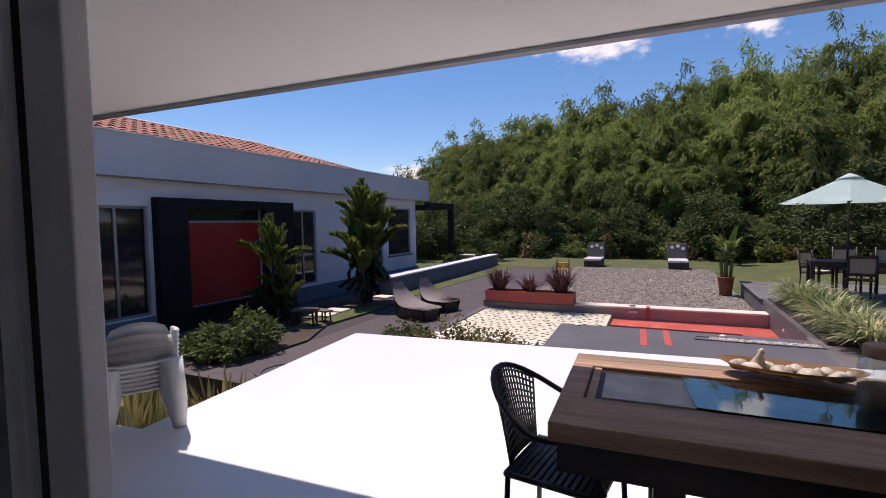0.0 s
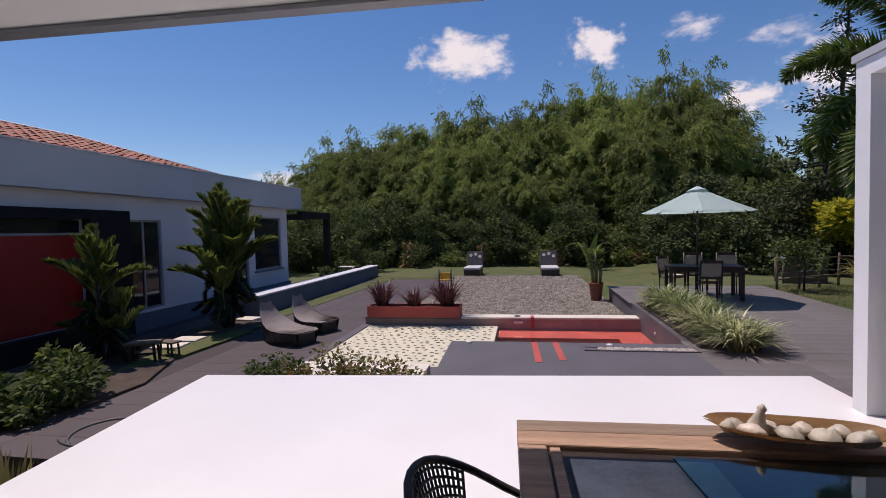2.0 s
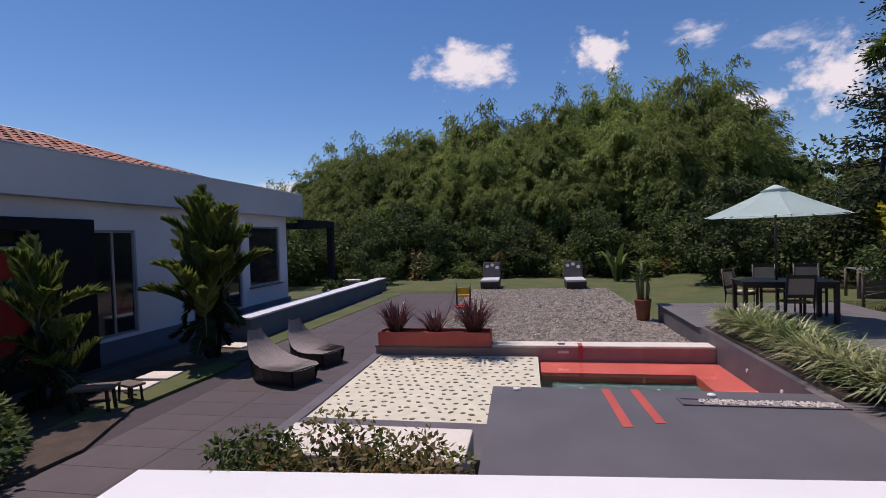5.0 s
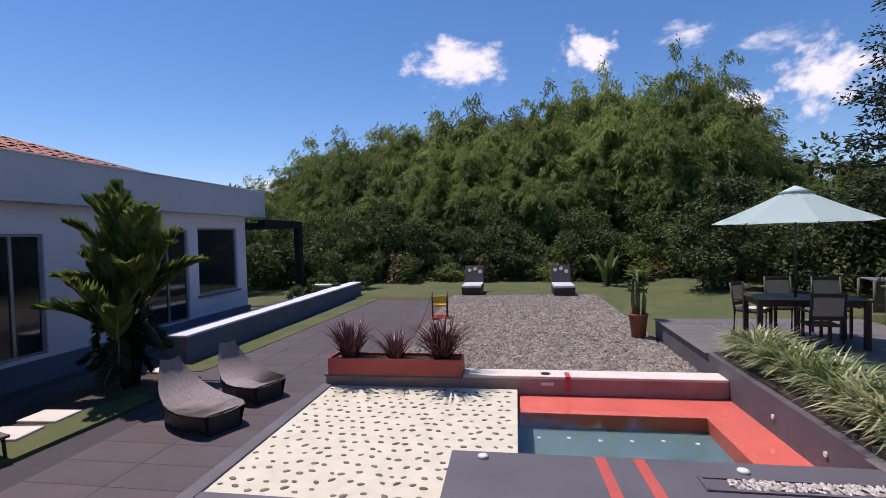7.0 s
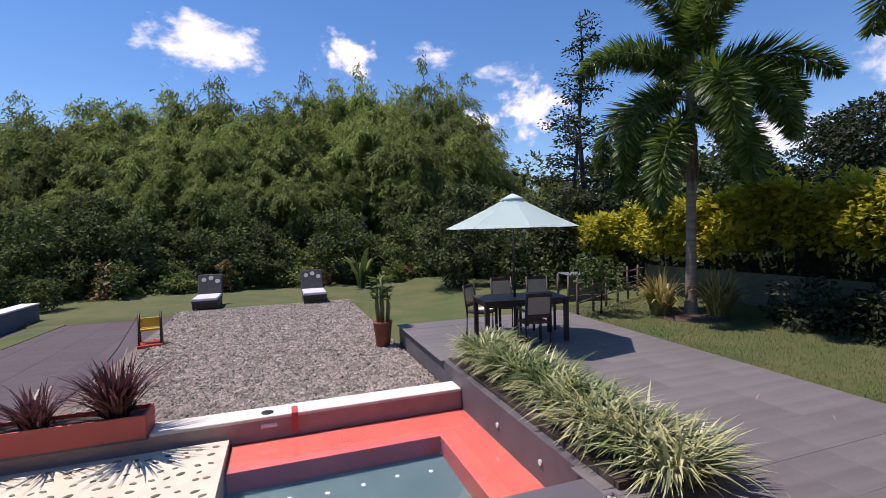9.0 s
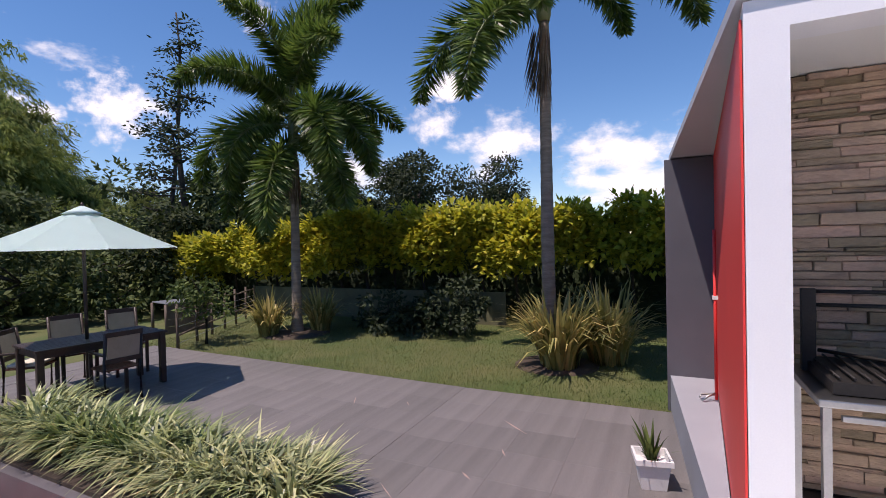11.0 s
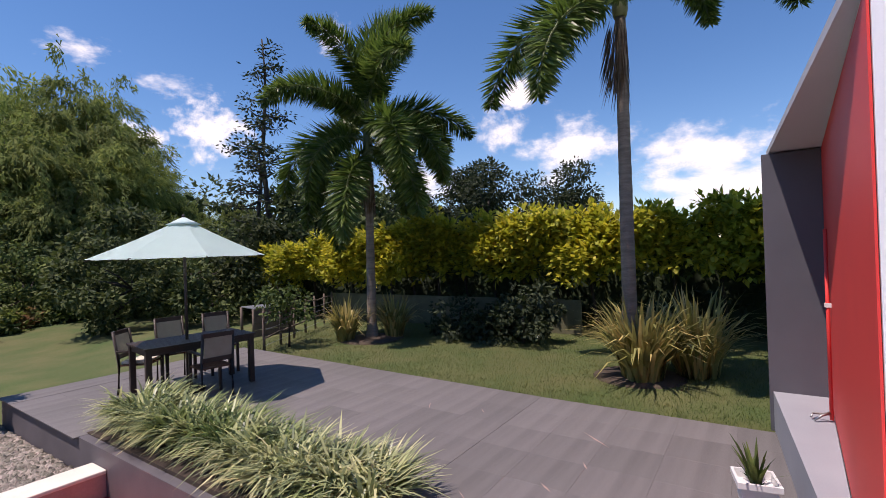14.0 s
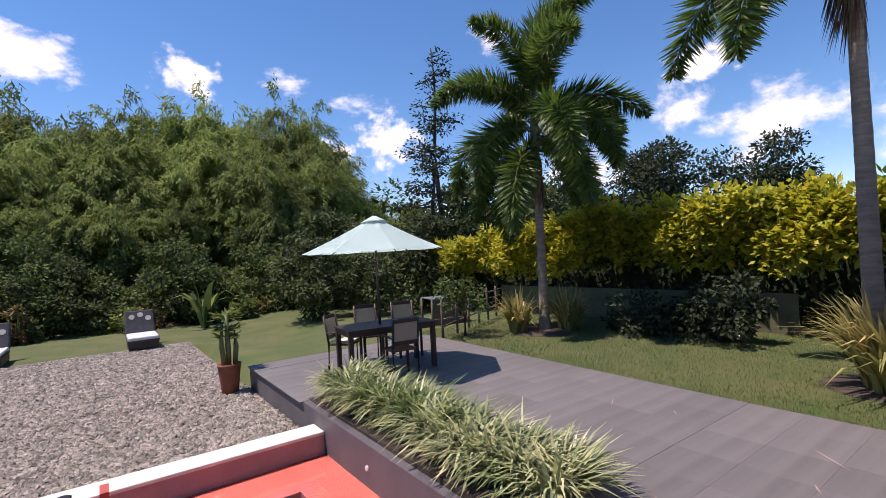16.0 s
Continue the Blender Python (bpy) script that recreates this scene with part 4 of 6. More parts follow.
hedge()
tagged(part("shade_screen", bx(12.36, 12.40, 7.6, 16.2, -0.5, 0.76, bevel=0.008), M_screen), "low olive-grey shade cloth screen under the hedge", "screen")
for x, y, h in ((11.0, 10.2, 1.2), (10.85, 8.45, 1.45), (11.3, 9.3, 0.8)):
    e = group_at("shrub", pose(x, y, ground_z(x, y)))
    v, f = crown_mesh(int(x * 10 + y), 16, 0.75, h, 0.05, 1600, 0.13)
    raw("leaves", v, f, L_dark, e)
    st = bmesh.new()
    tube(st, [(0, 0, -0.05), (0.05, 0, h * 0.6)], [0.04, 0.02], 6)
    part("stem", st, M_bark, e)
    tagged(e, "dark green rounded shrub under the hedge", "shrub", "shrubs under the hedge")


# ---- palms ----
def frond_mesh(seed, length, sag, leaflets, lf_len, lf_w, plume, material, vee=0.0):
    """One feather frond along +x from the origin, rising then arching over."""
    r = np.random.default_rng(seed)
    t = np.linspace(0, 1, 12)
    ang = 0.95 - sag * t
    dx, dz = np.cos(ang), np.sin(ang)
    px = np.concatenate([[0], np.cumsum(dx[:-1])]) * length / 11
    pz = np.concatenate([[0], np.cumsum(dz[:-1])]) * length / 11
    bm = bmesh.new()
    tube(bm, [(a, 0, b) for a, b in zip(px, pz)], [0.035 * (1 - 0.85 * u) for u in t], 5)
    u = r.uniform(0.14, 1.0, leaflets)
    c = np.stack([np.interp(u, t, px), np.zeros(leaflets), np.interp(u, t, pz)], 1)
    tang = np.stack([np.interp(u, t, dx), np.zeros(leaflets), np.interp(u, t, dz)], 1)
    up = np.stack([-tang[:, 2], np.zeros(leaflets), tang[:, 0]], 1)
    roll = r.uniform(-plume, plume, leaflets) + np.where(r.uniform(size=leaflets) < 0.5, 0, np.pi)
    out = np.cos(roll)[:, None] * np.array([0, 1.0, 0]) + np.sin(roll)[:, None] * up
    d = out * (1.0 - 0.3 * vee) + tang * (0.6 + 0.35 * vee) + up * 0.45 * vee + np.array([0, 0, -0.3 * (1 - vee)])
    ll = lf_len * np.sin(np.pi * np.clip(0.16 + 0.8 * u, 0, 1)) ** 0.6 * r.uniform(0.8, 1.1, leaflets)
    v, f = leaf_arrays(c, d, up + r.normal(size=(leaflets, 3)) * 0.4, ll, np.full(leaflets, lf_w))
    me0 = bpy.data.meshes.new("rachis")
    bm.to_mesh(me0)
    bm.free()
    me0.materials.append(M_shaft)
    return me0, to_mesh("frond", (v, f), material)


plume_kinds = [frond_mesh(80 + i, 3.15, s, 760, 0.64, 0.046, 1.5, L_palm) for i, s in enumerate((1.55, 1.9, 2.15))]
areca_kinds = [frond_mesh(90 + i, 1.25, s, 130, 0.46, 0.085, 0.3, L_areca, 1.0) for i, s in enumerate((0.3, 0.6, 1.0))]


def ringed_palm(x, y, height, lean, seed, tilts, dead=True):
    r = random.Random(seed)
    z0 = ground_z(x, y)
    e = group_at("palm_tree", pose(x, y, z0))
    bm = bmesh.new()
    n = 40
    pts, rad = [], []
    for i in range(n + 1):
        u = i / n
        pts.append((lean[0] * u, lean[1] * u, height * u - 0.1))
        rad.append((0.125 - 0.04 * u + 0.05 * max(0, 0.12 - u) / 0.12) * (1.0 + (0.045 if i % 2 else 0)))
    tube(bm, pts, rad, 12)
    part("trunk", bm, M_trunk, e, "grey ringed palm trunk")
    top = Vector((lean[0], lean[1], height - 0.1))
    sh = bmesh.new()
    lathe(sh, [(0.10, 0), (0.13, 0.12), (0.125, 0.55), (0.09, 1.1), (0.05, 1.5), (0.02, 1.7)], 12, top)
    part("crownshaft", sh, M_shaft, e)
    for i, tilt in enumerate(tilts):
        ra, le = plume_kinds[i % 3]
        m = Matrix.Translation(top + Vector((0, 0, 1.5 - 1.25 * (tilt + 48) / 106))) @ Euler((0, 0, i * 2.399 + r.uniform(-0.2, 0.2))).to_matrix().to_4x4() @ Euler((0, radians(tilt), 0)).to_matrix().to_4x4() @ Matrix.Diagonal((*(r.uniform(0.88, 1.08),) * 3, 1))
        fr = shared("frond", le, e, m)
        shared("rachis", ra, fr, Matrix())
    if dead:
        k = 260
        a = rng.uniform(0, 6.28, k)
        c = np.stack([top[0] + 0.12 * np.cos(a), top[1] + 0.12 * np.sin(a) + 0.05, top[2] - rng.uniform(0, 0.9, k)], 1)
        d = np.stack([0.18 * np.cos(a), 0.18 * np.sin(a) + 0.1, np.full(k, -1.0)], 1)
        tagged(foliage("dry_strand_mass", c, d, unit(k), rng.uniform(0.3, 0.8, k), np.full(k, 0.02), M_dead, e), kind="stuff")
    return tagged(e, "ringed-trunk palm with bushy feather fronds on the lawn", "palm", "palms on the lawn")


ringed_palm(9.94, 12.13, 4.55, (0.03, -0.02), 1, (-46, -2, 30, 4, -32, 24, 60, -10, 36, 6, -42, 22, 66, 12, 32, 56, -20, 40, 14, 72, 28, 50))
ringed_palm(9.3, 5.83, 6.0, (0.05, 0.0), 2, (-40, 0, 20, -20, 34, 10, 48, 28, -8, 58))


# old hanging fronds; their near-black colour also carries the shade below the crown
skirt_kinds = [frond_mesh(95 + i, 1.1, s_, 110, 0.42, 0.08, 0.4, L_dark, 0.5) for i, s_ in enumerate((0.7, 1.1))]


def clump_palm(x, y, z, stems, seed, label, fan=9.0, size=(0.8, 1.1)):
    """A clustering palm: several thin stems, upright feather fronds from low down."""
    r = random.Random(seed)
    e = group_at("palm_tree", pose(x, y, z))
    for i, (ox, oy, h) in enumerate(stems):
        bm = bmesh.new()
        tube(bm, [(ox * 0.4, oy * 0.4, -0.05), (ox * 0.8, oy * 0.8, h * 0.5), (ox, oy, h)], [0.05, 0.042, 0.035], 8)
        part("stem", bm, M_bark, e)
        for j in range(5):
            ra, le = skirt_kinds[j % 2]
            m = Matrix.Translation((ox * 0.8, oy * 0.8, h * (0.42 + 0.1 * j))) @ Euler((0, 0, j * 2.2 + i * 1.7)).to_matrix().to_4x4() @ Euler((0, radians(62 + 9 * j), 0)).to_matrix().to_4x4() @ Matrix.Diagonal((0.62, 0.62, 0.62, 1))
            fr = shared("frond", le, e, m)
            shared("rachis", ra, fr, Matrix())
        for j in range(10):
            ra, le = areca_kinds[(i + j) % 3]
            tilt = -42 + j * fan + r.uniform(-6, 6)
            s = r.uniform(*size)
            m = Matrix.Translation((ox, oy, h - 0.1 - 0.05 * j)) @ Euler((0, 0, j * 2.399 + i + r.uniform(-0.3, 0.3))).to_matrix().to_4x4() @ Euler((0, radians(tilt), 0)).to_matrix().to_4x4() @ Matrix.Diagonal((s, s, s, 1))
            fr = shared("frond", le, e, m)
            shared("rachis", ra, fr, Matrix())
    return tagged(e, label, "palm")


clump_palm(-6.4, 9.75, -0.48, ((0.0, 0.0, 2.45), (0.26, 0.12, 1.9), (-0.30, 0.05, 1.7), (0.05, -0.25, 1.35), (-0.1, 0.28, 2.1)), 11, "dense clustering palm with dark lower leaves in the bed", 5.5, (0.8, 1.05))
clump_palm(-6.9, 6.7, -0.48, ((0.0, 0.0, 1.65), (0.12, 0.18, 0.75)), 12, "slender young palm in the bed by the red door", 5.5, (0.6, 0.85))


# ---- blades and shrubs ----
def blade_clump(name, x, y, z, count, radius, reach, height, width, droop, material, label, category, group="", oval=(1, 1)):
    k = count
    a, q = rng.uniform(0, 6.28, k), radius * np.sqrt(rng.uniform(0, 1, k))
    base = np.stack([q * np.cos(a) * oval[0], q * np.sin(a) * oval[1], np.zeros(k)], 1)
    b = a + rng.normal(scale=0.5, size=k)
    ln = reach * rng.uniform(0.15, 1.0, k)
    v, f = blade_arrays(base, np.stack([np.cos(b) * ln, np.sin(b) * ln], 1), height * rng.uniform(0.6, 1.1, k), width * rng.uniform(0.7, 1.2, k), droop * rng.uniform(0.6, 1.2, k) * (0.3 + ln / reach))
    e = group_at(name, pose(x, y, z))
    tagged(raw("blade_mass", v, f, material, e), kind="stuff")
    part("crown_base", lathe(bmesh.new(), [(radius * 0.6, -0.03), (radius * 0.5, 0.03), (radius * 0.2, 0.07)], 10), M_bark, e)
    return tagged(e, label, category, group)


k = 4800
yb = rng.uniform(6.6, 11.1, k)
xb = 3.55 + rng.uniform(0, 1.0, k) + 0.1 * np.sin(yb * 3)
cl = np.round(yb / 0.45) * 0.45
cx = 4.02 + 0.3 * np.sin(cl * 7)
away = np.stack([xb - cx, yb - cl], 1) + rng.normal(scale=0.15, size=(k, 2)) + np.array([-0.05, -0.08])
away /= np.linalg.norm(away, axis=1, keepdims=True)
v, f = blade_arrays(np.stack([cx + (xb - cx) * 0.35, cl + (yb - cl) * 0.6, np.array([deck_z(t) for t in yb]) - 0.02], 1), away * rng.uniform(0.15, 0.62, (k, 1)), rng.uniform(0.42, 0.78, k), rng.uniform(0.028, 0.05, k), rng.uniform(0.25, 0.8, k))
tagged(raw("ornamental_grass", v, f, L_fringe), "row of arching green and cream striped grass on the deck", "grass plant")
tagged(part("planting_strip", bx(3.5, 4.35, 6.85, 10.95, -0.2, -0.03), M_soil), "dark soil under the striped grass", "flower bed", kind="structure")
for x, y, n in ((9.45, 12.55, 170), (10.35, 11.75, 200), (9.0, 5.6, 300), (9.65, 4.9, 210)):
    big = n > 200
    blade_clump("flax_plant", x, y, ground_z(x, y) - 0.02, n, 0.3 if big else 0.2, 1.1 if big else 0.75, 1.8 if big else 1.45, 0.06, 0.5, L_flax, "clump of long yellow-green sword-shaped leaves on the lawn", "flax plant", "flax clumps on the lawn")
mo = bmesh.new()
for x, y, r in ((9.9, 12.1, 0.9), (9.2, 5.7, 0.8)):
    lathe(mo, [(r, 0), (r * 0.8, 0.05), (r * 0.4, 0.09), (0.05, 0.1)], 24, (x, y, ground_z(x, y) - 0.03))
tagged(part("mulch", mo, M_soil), "rings of dark mulch under the palms", "mulch", kind="structure")

# red planter with purple-leaved plants
pla = group_at("planter", pose(-1.74, 10.26, -0.264))
pw = bmesh.new()
box(pw, -1.13, 1.13, -0.22, -0.19, 0, 0.27, bevel=0.006)
box(pw, -1.13, 1.13, 0.19, 0.22, 0, 0.27, bevel=0.006)
box(pw, -1.13, -1.10, -0.19, 0.19, 0, 0.27)
box(pw, 1.10, 1.13, -0.19, 0.19, 0, 0.27)
part("box", pw, M_coral, pla, "coral red painted sides")
part("soil", bx(-1.1, 1.1, -0.19, 0.19, 0.01, 0.22), M_soil, pla)
tagged(pla, "long coral red planter box on the pool wall", "planter")
for x, n, r, h in ((-2.55, 170, 0.66, 0.85), (-1.75, 90, 0.6, 0.6), (-0.95, 240, 0.8, 0.85)):
    blade_clump("purple_flax", x, 10.26, -0.05, n, 0.13, r, h, 0.03, 0.35, L_purple, "spiky dark purple-leaved plant in the red planter", "plant", "plants in the red planter")

# shrubs
def shrub(x, y, z, radius, height, leaves, size, material, label, seed, oval=1.0):
    e = group_at("shrub", pose(x, y, z))
    v, f = crown_mesh(seed, 22, radius, height, 0.05, leaves, size)
    v[:, 1] *= oval
    raw("leaves", v, f, material, e)
    st = bmesh.new()
    for i in range(5):
        a = i * 1.26
        tube(st, [(0, 0, -0.04), (0.4 * radius * math.cos(a), 0.4 * radius * oval * math.sin(a), height * 0.6)], [0.015, 0.008], 5)
    part("stems", st, M_bark, e)
    return tagged(e, label, "shrub")


shrub(-5.75, 4.55, -0.48, 0.68, 0.56, 3600, 0.10, L_shrub, "low spreading green shrub in the bed", 101, 1.25)
shrub(-6.5, 5.5, -0.48, 0.42, 0.5, 1000, 0.12, L_areca, "light green leafy plant in the bed", 102)
shrub(-2.15, 4.55, -0.15, 0.42, 0.46, 1500, 0.06, L_shrub, "small light green bush at the terrace edge", 103)
shrub(-1.45, 4.62, -0.15, 0.55, 0.48, 1800, 0.065, L_reddish, "loose bush with green and reddish leaves", 104)
shrub(-0.85, 4.60, -0.15, 0.45, 0.40, 1300, 0.065, L_reddish, "loose bush with green and reddish leaves", 105)
for x, y, n in ((-3.5, 2.3, 60), (-4.2, 1.7, 70), (-3.2, 1.2, 60), (-4.9, 2.2, 60), (-5.6, 2.0, 60)):
    blade_clump("snake_plant", x, y, -0.86, n, 0.3, 0.28, 1.0, 0.075, 0.12, L_snake, "upright yellow-edged sword leaves beside the pond", "snake plant", "snake plants by the pond")
for i in range(15):
    x = -7.5 + i * 1.15 + 0.3 * math.sin(i * 2.7)
    y = 27.9 + 0.4 * math.cos(i * 1.9)
    lk = (L_areca, L_reddish, L_shrub, L_wood)[i % 4]
    shrub(x, y, ground_z(x, y), 0.7 + 0.2 * math.sin(i), 1.3 + 0.5 * math.sin(i * 1.3), 900, 0.19, lk, ("light green", "reddish-green", "green", "dark green")[i % 4] + " leafy garden shrub at the lawn edge", 200 + i)
blade_clump("strap_leaf_plant", -3.75, 1.2, -0.86, 16, 0.15, 1.0, 2.1, 0.09, 0.5, L_snake, "tall arching pale strap-leaved plant by the pond", "plant")
# banana-like plant by the lawn edge
blade_clump("banana_plant", 4.6, 26.2, ground_z(4.6, 26.2), 11, 0.15, 1.5, 3.2, 0.34, 0.6, L_wood, "young banana plant at the lawn edge", "banana plant")

# grass blades on the near lawn
k = 60000
xg = 7.56 + 4.8 * rng.uniform(0, 1, k) ** 1.15
yg = 3.0 + 12.0 * rng.uniform(0, 1, k)
zg = np.array([ground_z(a, b) for a, b in zip(xg, yg)])
v, f = blade_arrays(np.stack([xg, yg, zg - 0.005], 1), rng.normal(scale=0.025, size=(k, 2)), rng.uniform(0.03, 0.075, k), np.full(k, 0.010), np.full(k, 0.3), 1)
tagged(raw("grass", v, f, L_grass), "short green lawn grass", "grass", kind="stuff")


# ---- garden furniture ----
def cyl(p, q, r0, r1=None, n=8):
    return rod(bmesh.new(), p, q, r0, r1, n)


# umbrella
um = group_at("parasol", pose(5.09, 11.61, deck_z(11.6), 0, 0, 8))
part("pole", cyl((0, 0, 0), (0, 0, 2.75), 0.024, n=12), M_darkwood, um, "dark wooden pole")
R = 1.27
edge = [Vector((R * math.cos(i * math.pi / 4 + math.pi / 8), R * math.sin(i * math.pi / 4 + math.pi / 8), 2.12)) for i in range(8)]
for i in range(8):
    bm = bmesh.new()
    a, b = edge[i], edge[(i + 1) % 8]
    tip = Vector((0, 0, 2.73))
    n = 5
    rows = [[tip + (a - tip) * (0.02 + 0.98 * u / n) + ((b - a) * (0.02 + 0.98 * u / n)) * w / 4 - Vector((0, 0, 0.012 * math.sin(math.pi * w / 4) * u / n + 0.02 * math.sin(math.pi * u / n))) for w in range(5)] for u in range(n + 1)]
    vs = [[bm.verts.new(p) for p in r] for r in rows]
    for r0, r1 in zip(vs, vs[1:]):
        for w in range(4):
            bm.faces.new((r0[w], r1[w], r1[w + 1], r0[w + 1])).smooth = True
    shell(bm, 0.004)
    part("panel", bm, M_canvas, um)
    part("rib", cyl((0, 0, 2.61), tuple(edge[i] + Vector((0, 0, -0.03))), 0.008, n=6), M_darkwood, um)
vt = bmesh.new()
lathe(vt, [(0.26, 2.63), (0.15, 2.685), (0.02, 2.75)], 8)
part("vent", vt, M_canvas, um)
part("finial", lathe(bmesh.new(), [(0.02, 2.745), (0.025, 2.77), (0.008, 2.80)], 10), M_darkwood, um)
part("base", lathe(bmesh.new(), [(0.25, 0), (0.24, 0.05), (0.06, 0.08), (0.03, 0.2)], 18), M_iron, um)
tagged(um, "open pale blue-green canvas parasol over the deck table", "parasol")

# deck table
tb = group_at("garden_table", pose(5.22, 11.66, deck_z(11.6), 0, 0, -8) @ Matrix.Diagonal((1, 1, 1.1, 1)))
for i in range(8):
    part("board", bx(-0.82, 0.82, -0.45 + i * 0.1125 + 0.004, -0.45 + (i + 1) * 0.1125 - 0.004, 0.71, 0.74, bevel=0.004), M_darkwood, tb)
fr = bmesh.new()
box(fr, -0.78, 0.78, -0.40, -0.37, 0.63, 0.709)
box(fr, -0.78, 0.78, 0.37, 0.40, 0.63, 0.709)
box(fr, -0.78, -0.75, -0.37, 0.37, 0.63, 0.709)
box(fr, 0.75, 0.78, -0.37, 0.37, 0.63, 0.709)
part("apron", fr, M_darkwood, tb)
for x in (-0.76, 0.76):
    for y in (-0.38, 0.38):
        part("leg", bx(x - 0.04, x + 0.04, y - 0.04, y + 0.04, 0, 0.709, bevel=0.006), M_darkwood, tb)
tagged(tb, "dark wooden garden table under the parasol", "table")


def garden_chair(cushion):
    c = group_at("garden_chair", Matrix())
    for i in range(6):
        part("seat_slat", bx(-0.23, 0.23, -0.22 + i * 0.075, -0.155 + i * 0.075, 0.42, 0.44), M_redwood, c)
    for x in (-0.22, 0.22):
        part("leg", bx(x - 0.022, x + 0.022, -0.23, -0.186, 0, 0.62, bevel=0.004), M_darkwood, c)
        bm = bmesh.new()
        tube(bm, [(x, 0.24, 0), (x, 0.22, 0.45), (x, 0.30, 0.92)], 0.022, 6)
        part("leg", bm, M_darkwood, c)
        part("armrest", bx(x - 0.028, x + 0.028, -0.24, 0.25, 0.622, 0.645, bevel=0.006), M_darkwood, c)
    for z in (0.52, 0.86):
        part("back_rail", bx(-0.22, 0.22, 0.225 + (z - 0.45) * 0.17, 0.25 + (z - 0.45) * 0.17, z, z + 0.06), M_darkwood, c)
    bp = part("backrest", bx(-0.2, 0.2, -0.008, 0.008, 0.0, 0.28, bevel=0.006), M_backcanvas, c, "pale tan canvas back")
    bp.matrix_basis = pose(0, 0.258, 0.585, -9)
    if cushion:
        part("cushion", bx(-0.21, 0.21, -0.2, 0.2, 0.442, 0.49, bevel=0.018), M_cushion, c, "cream seat cushion")
    return tagged(c, "dark wooden garden armchair at the deck table" if not cushion else "dark wooden garden armchair with a cream cushion", "chair", "chairs round the deck table")


base_chair = garden_chair(False)
dz = deck_z(11.5)
TALL = Matrix.Diagonal((1, 1, 1.08, 1))
base_chair.matrix_basis = pose(5.12, 11.0, dz, 0, 0, 172) @ TALL
copy_thing(base_chair, pose(5.32, 12.42, dz, 0, 0, -6) @ TALL)
copy_thing(base_chair, pose(6.05, 12.28, dz, 0, 0, -14) @ TALL)
cush = garden_chair(True)
cush.matrix_basis = pose(4.72, 12.30, dz, 0, 0, 40) @ TALL

# potted cactus-like plant
pt = group_at("potted_plant", pose(3.03, 13.9, -0.445))
pot = part("pot", lathe(bmesh.new(), [(0.15, 0), (0.17, 0.2), (0.205, 0.5), (0.215, 0.52), (0.215, 0.56), (0.19, 0.56), (0.18, 0.5)], 22), M_terracotta, pt, "tall terracotta pot")
for i, (x, y, h) in enumerate(((0.0, 0.02, 1.02), (-0.09, -0.03, 0.85), (0.10, 0.0, 0.78), (0.02, 0.09, 0.65))):
    bm = bmesh.new()
    tube(bm, [(x, y, 0.48), (x * 1.4, y * 1.4, 0.48 + h * 0.5), (x * 1.2, y * 1.5, 0.48 + h)], [0.045, 0.05, 0.03], 7)
    part("stem", bm, M_shaft, pt)
k = 180
a = rng.uniform(0, 6.28, k)
zz = rng.choice([1.48, 1.42, 1.2, 1.05], k)
c = np.stack([0.08 * np.cos(a), 0.08 * np.sin(a), zz], 1)
foliage("leaves", c, np.stack([np.cos(a), np.sin(a), rng.uniform(-0.1, 0.7, k)], 1), unit(k) + np.array([0, 0, 1.5]), rng.uniform(0.12, 0.3, k), np.full(k, 0.06), L_areca, pt)
tagged(pt, "upright green succulent in a tall terracotta pot", "potted plant")
# white square pot
wp = group_at("potted_plant", pose(5.62, 4.12, -0.098, 0, 0, 12))
pm = bmesh.new()
lo = [(-0.10, -0.10), (0.10, -0.10), (0.10, 0.10), (-0.10, 0.10)]
ring = []
for s, z in ((1.0, 0.0), (1.28, 0.22), (1.5, 0.225), (1.5, 0.27), (1.3, 0.27), (1.25, 0.2)):
    ring.append([pm.verts.new((x * s, y * s, z)) for x, y in lo])
for q, w in zip(ring, ring[1:]):
    for i in range(4):
        pm.faces.new((q[i], q[(i + 1) % 4], w[(i + 1) % 4], w[i]))
pm.faces.new(ring[0][::-1])
pm.faces.new(ring[-1])
part("pot", pm, M_ceramic, wp, "white square tapered pot")
k = 26
a = rng.uniform(0, 6.28, k)
v, f = blade_arrays(np.stack([0.03 * np.cos(a), 0.03 * np.sin(a), np.full(k, 0.19)], 1), np.stack([np.cos(a), np.sin(a)], 1) * rng.uniform(0.05, 0.26, (k, 1)), rng.uniform(0.22, 0.42, k), np.full(k, 0.035), np.full(k, 0.12))
raw("leaves", v, f, L_shrub, wp)
tagged(wp, "spiky green plant in a white square pot on the deck", "potted plant")


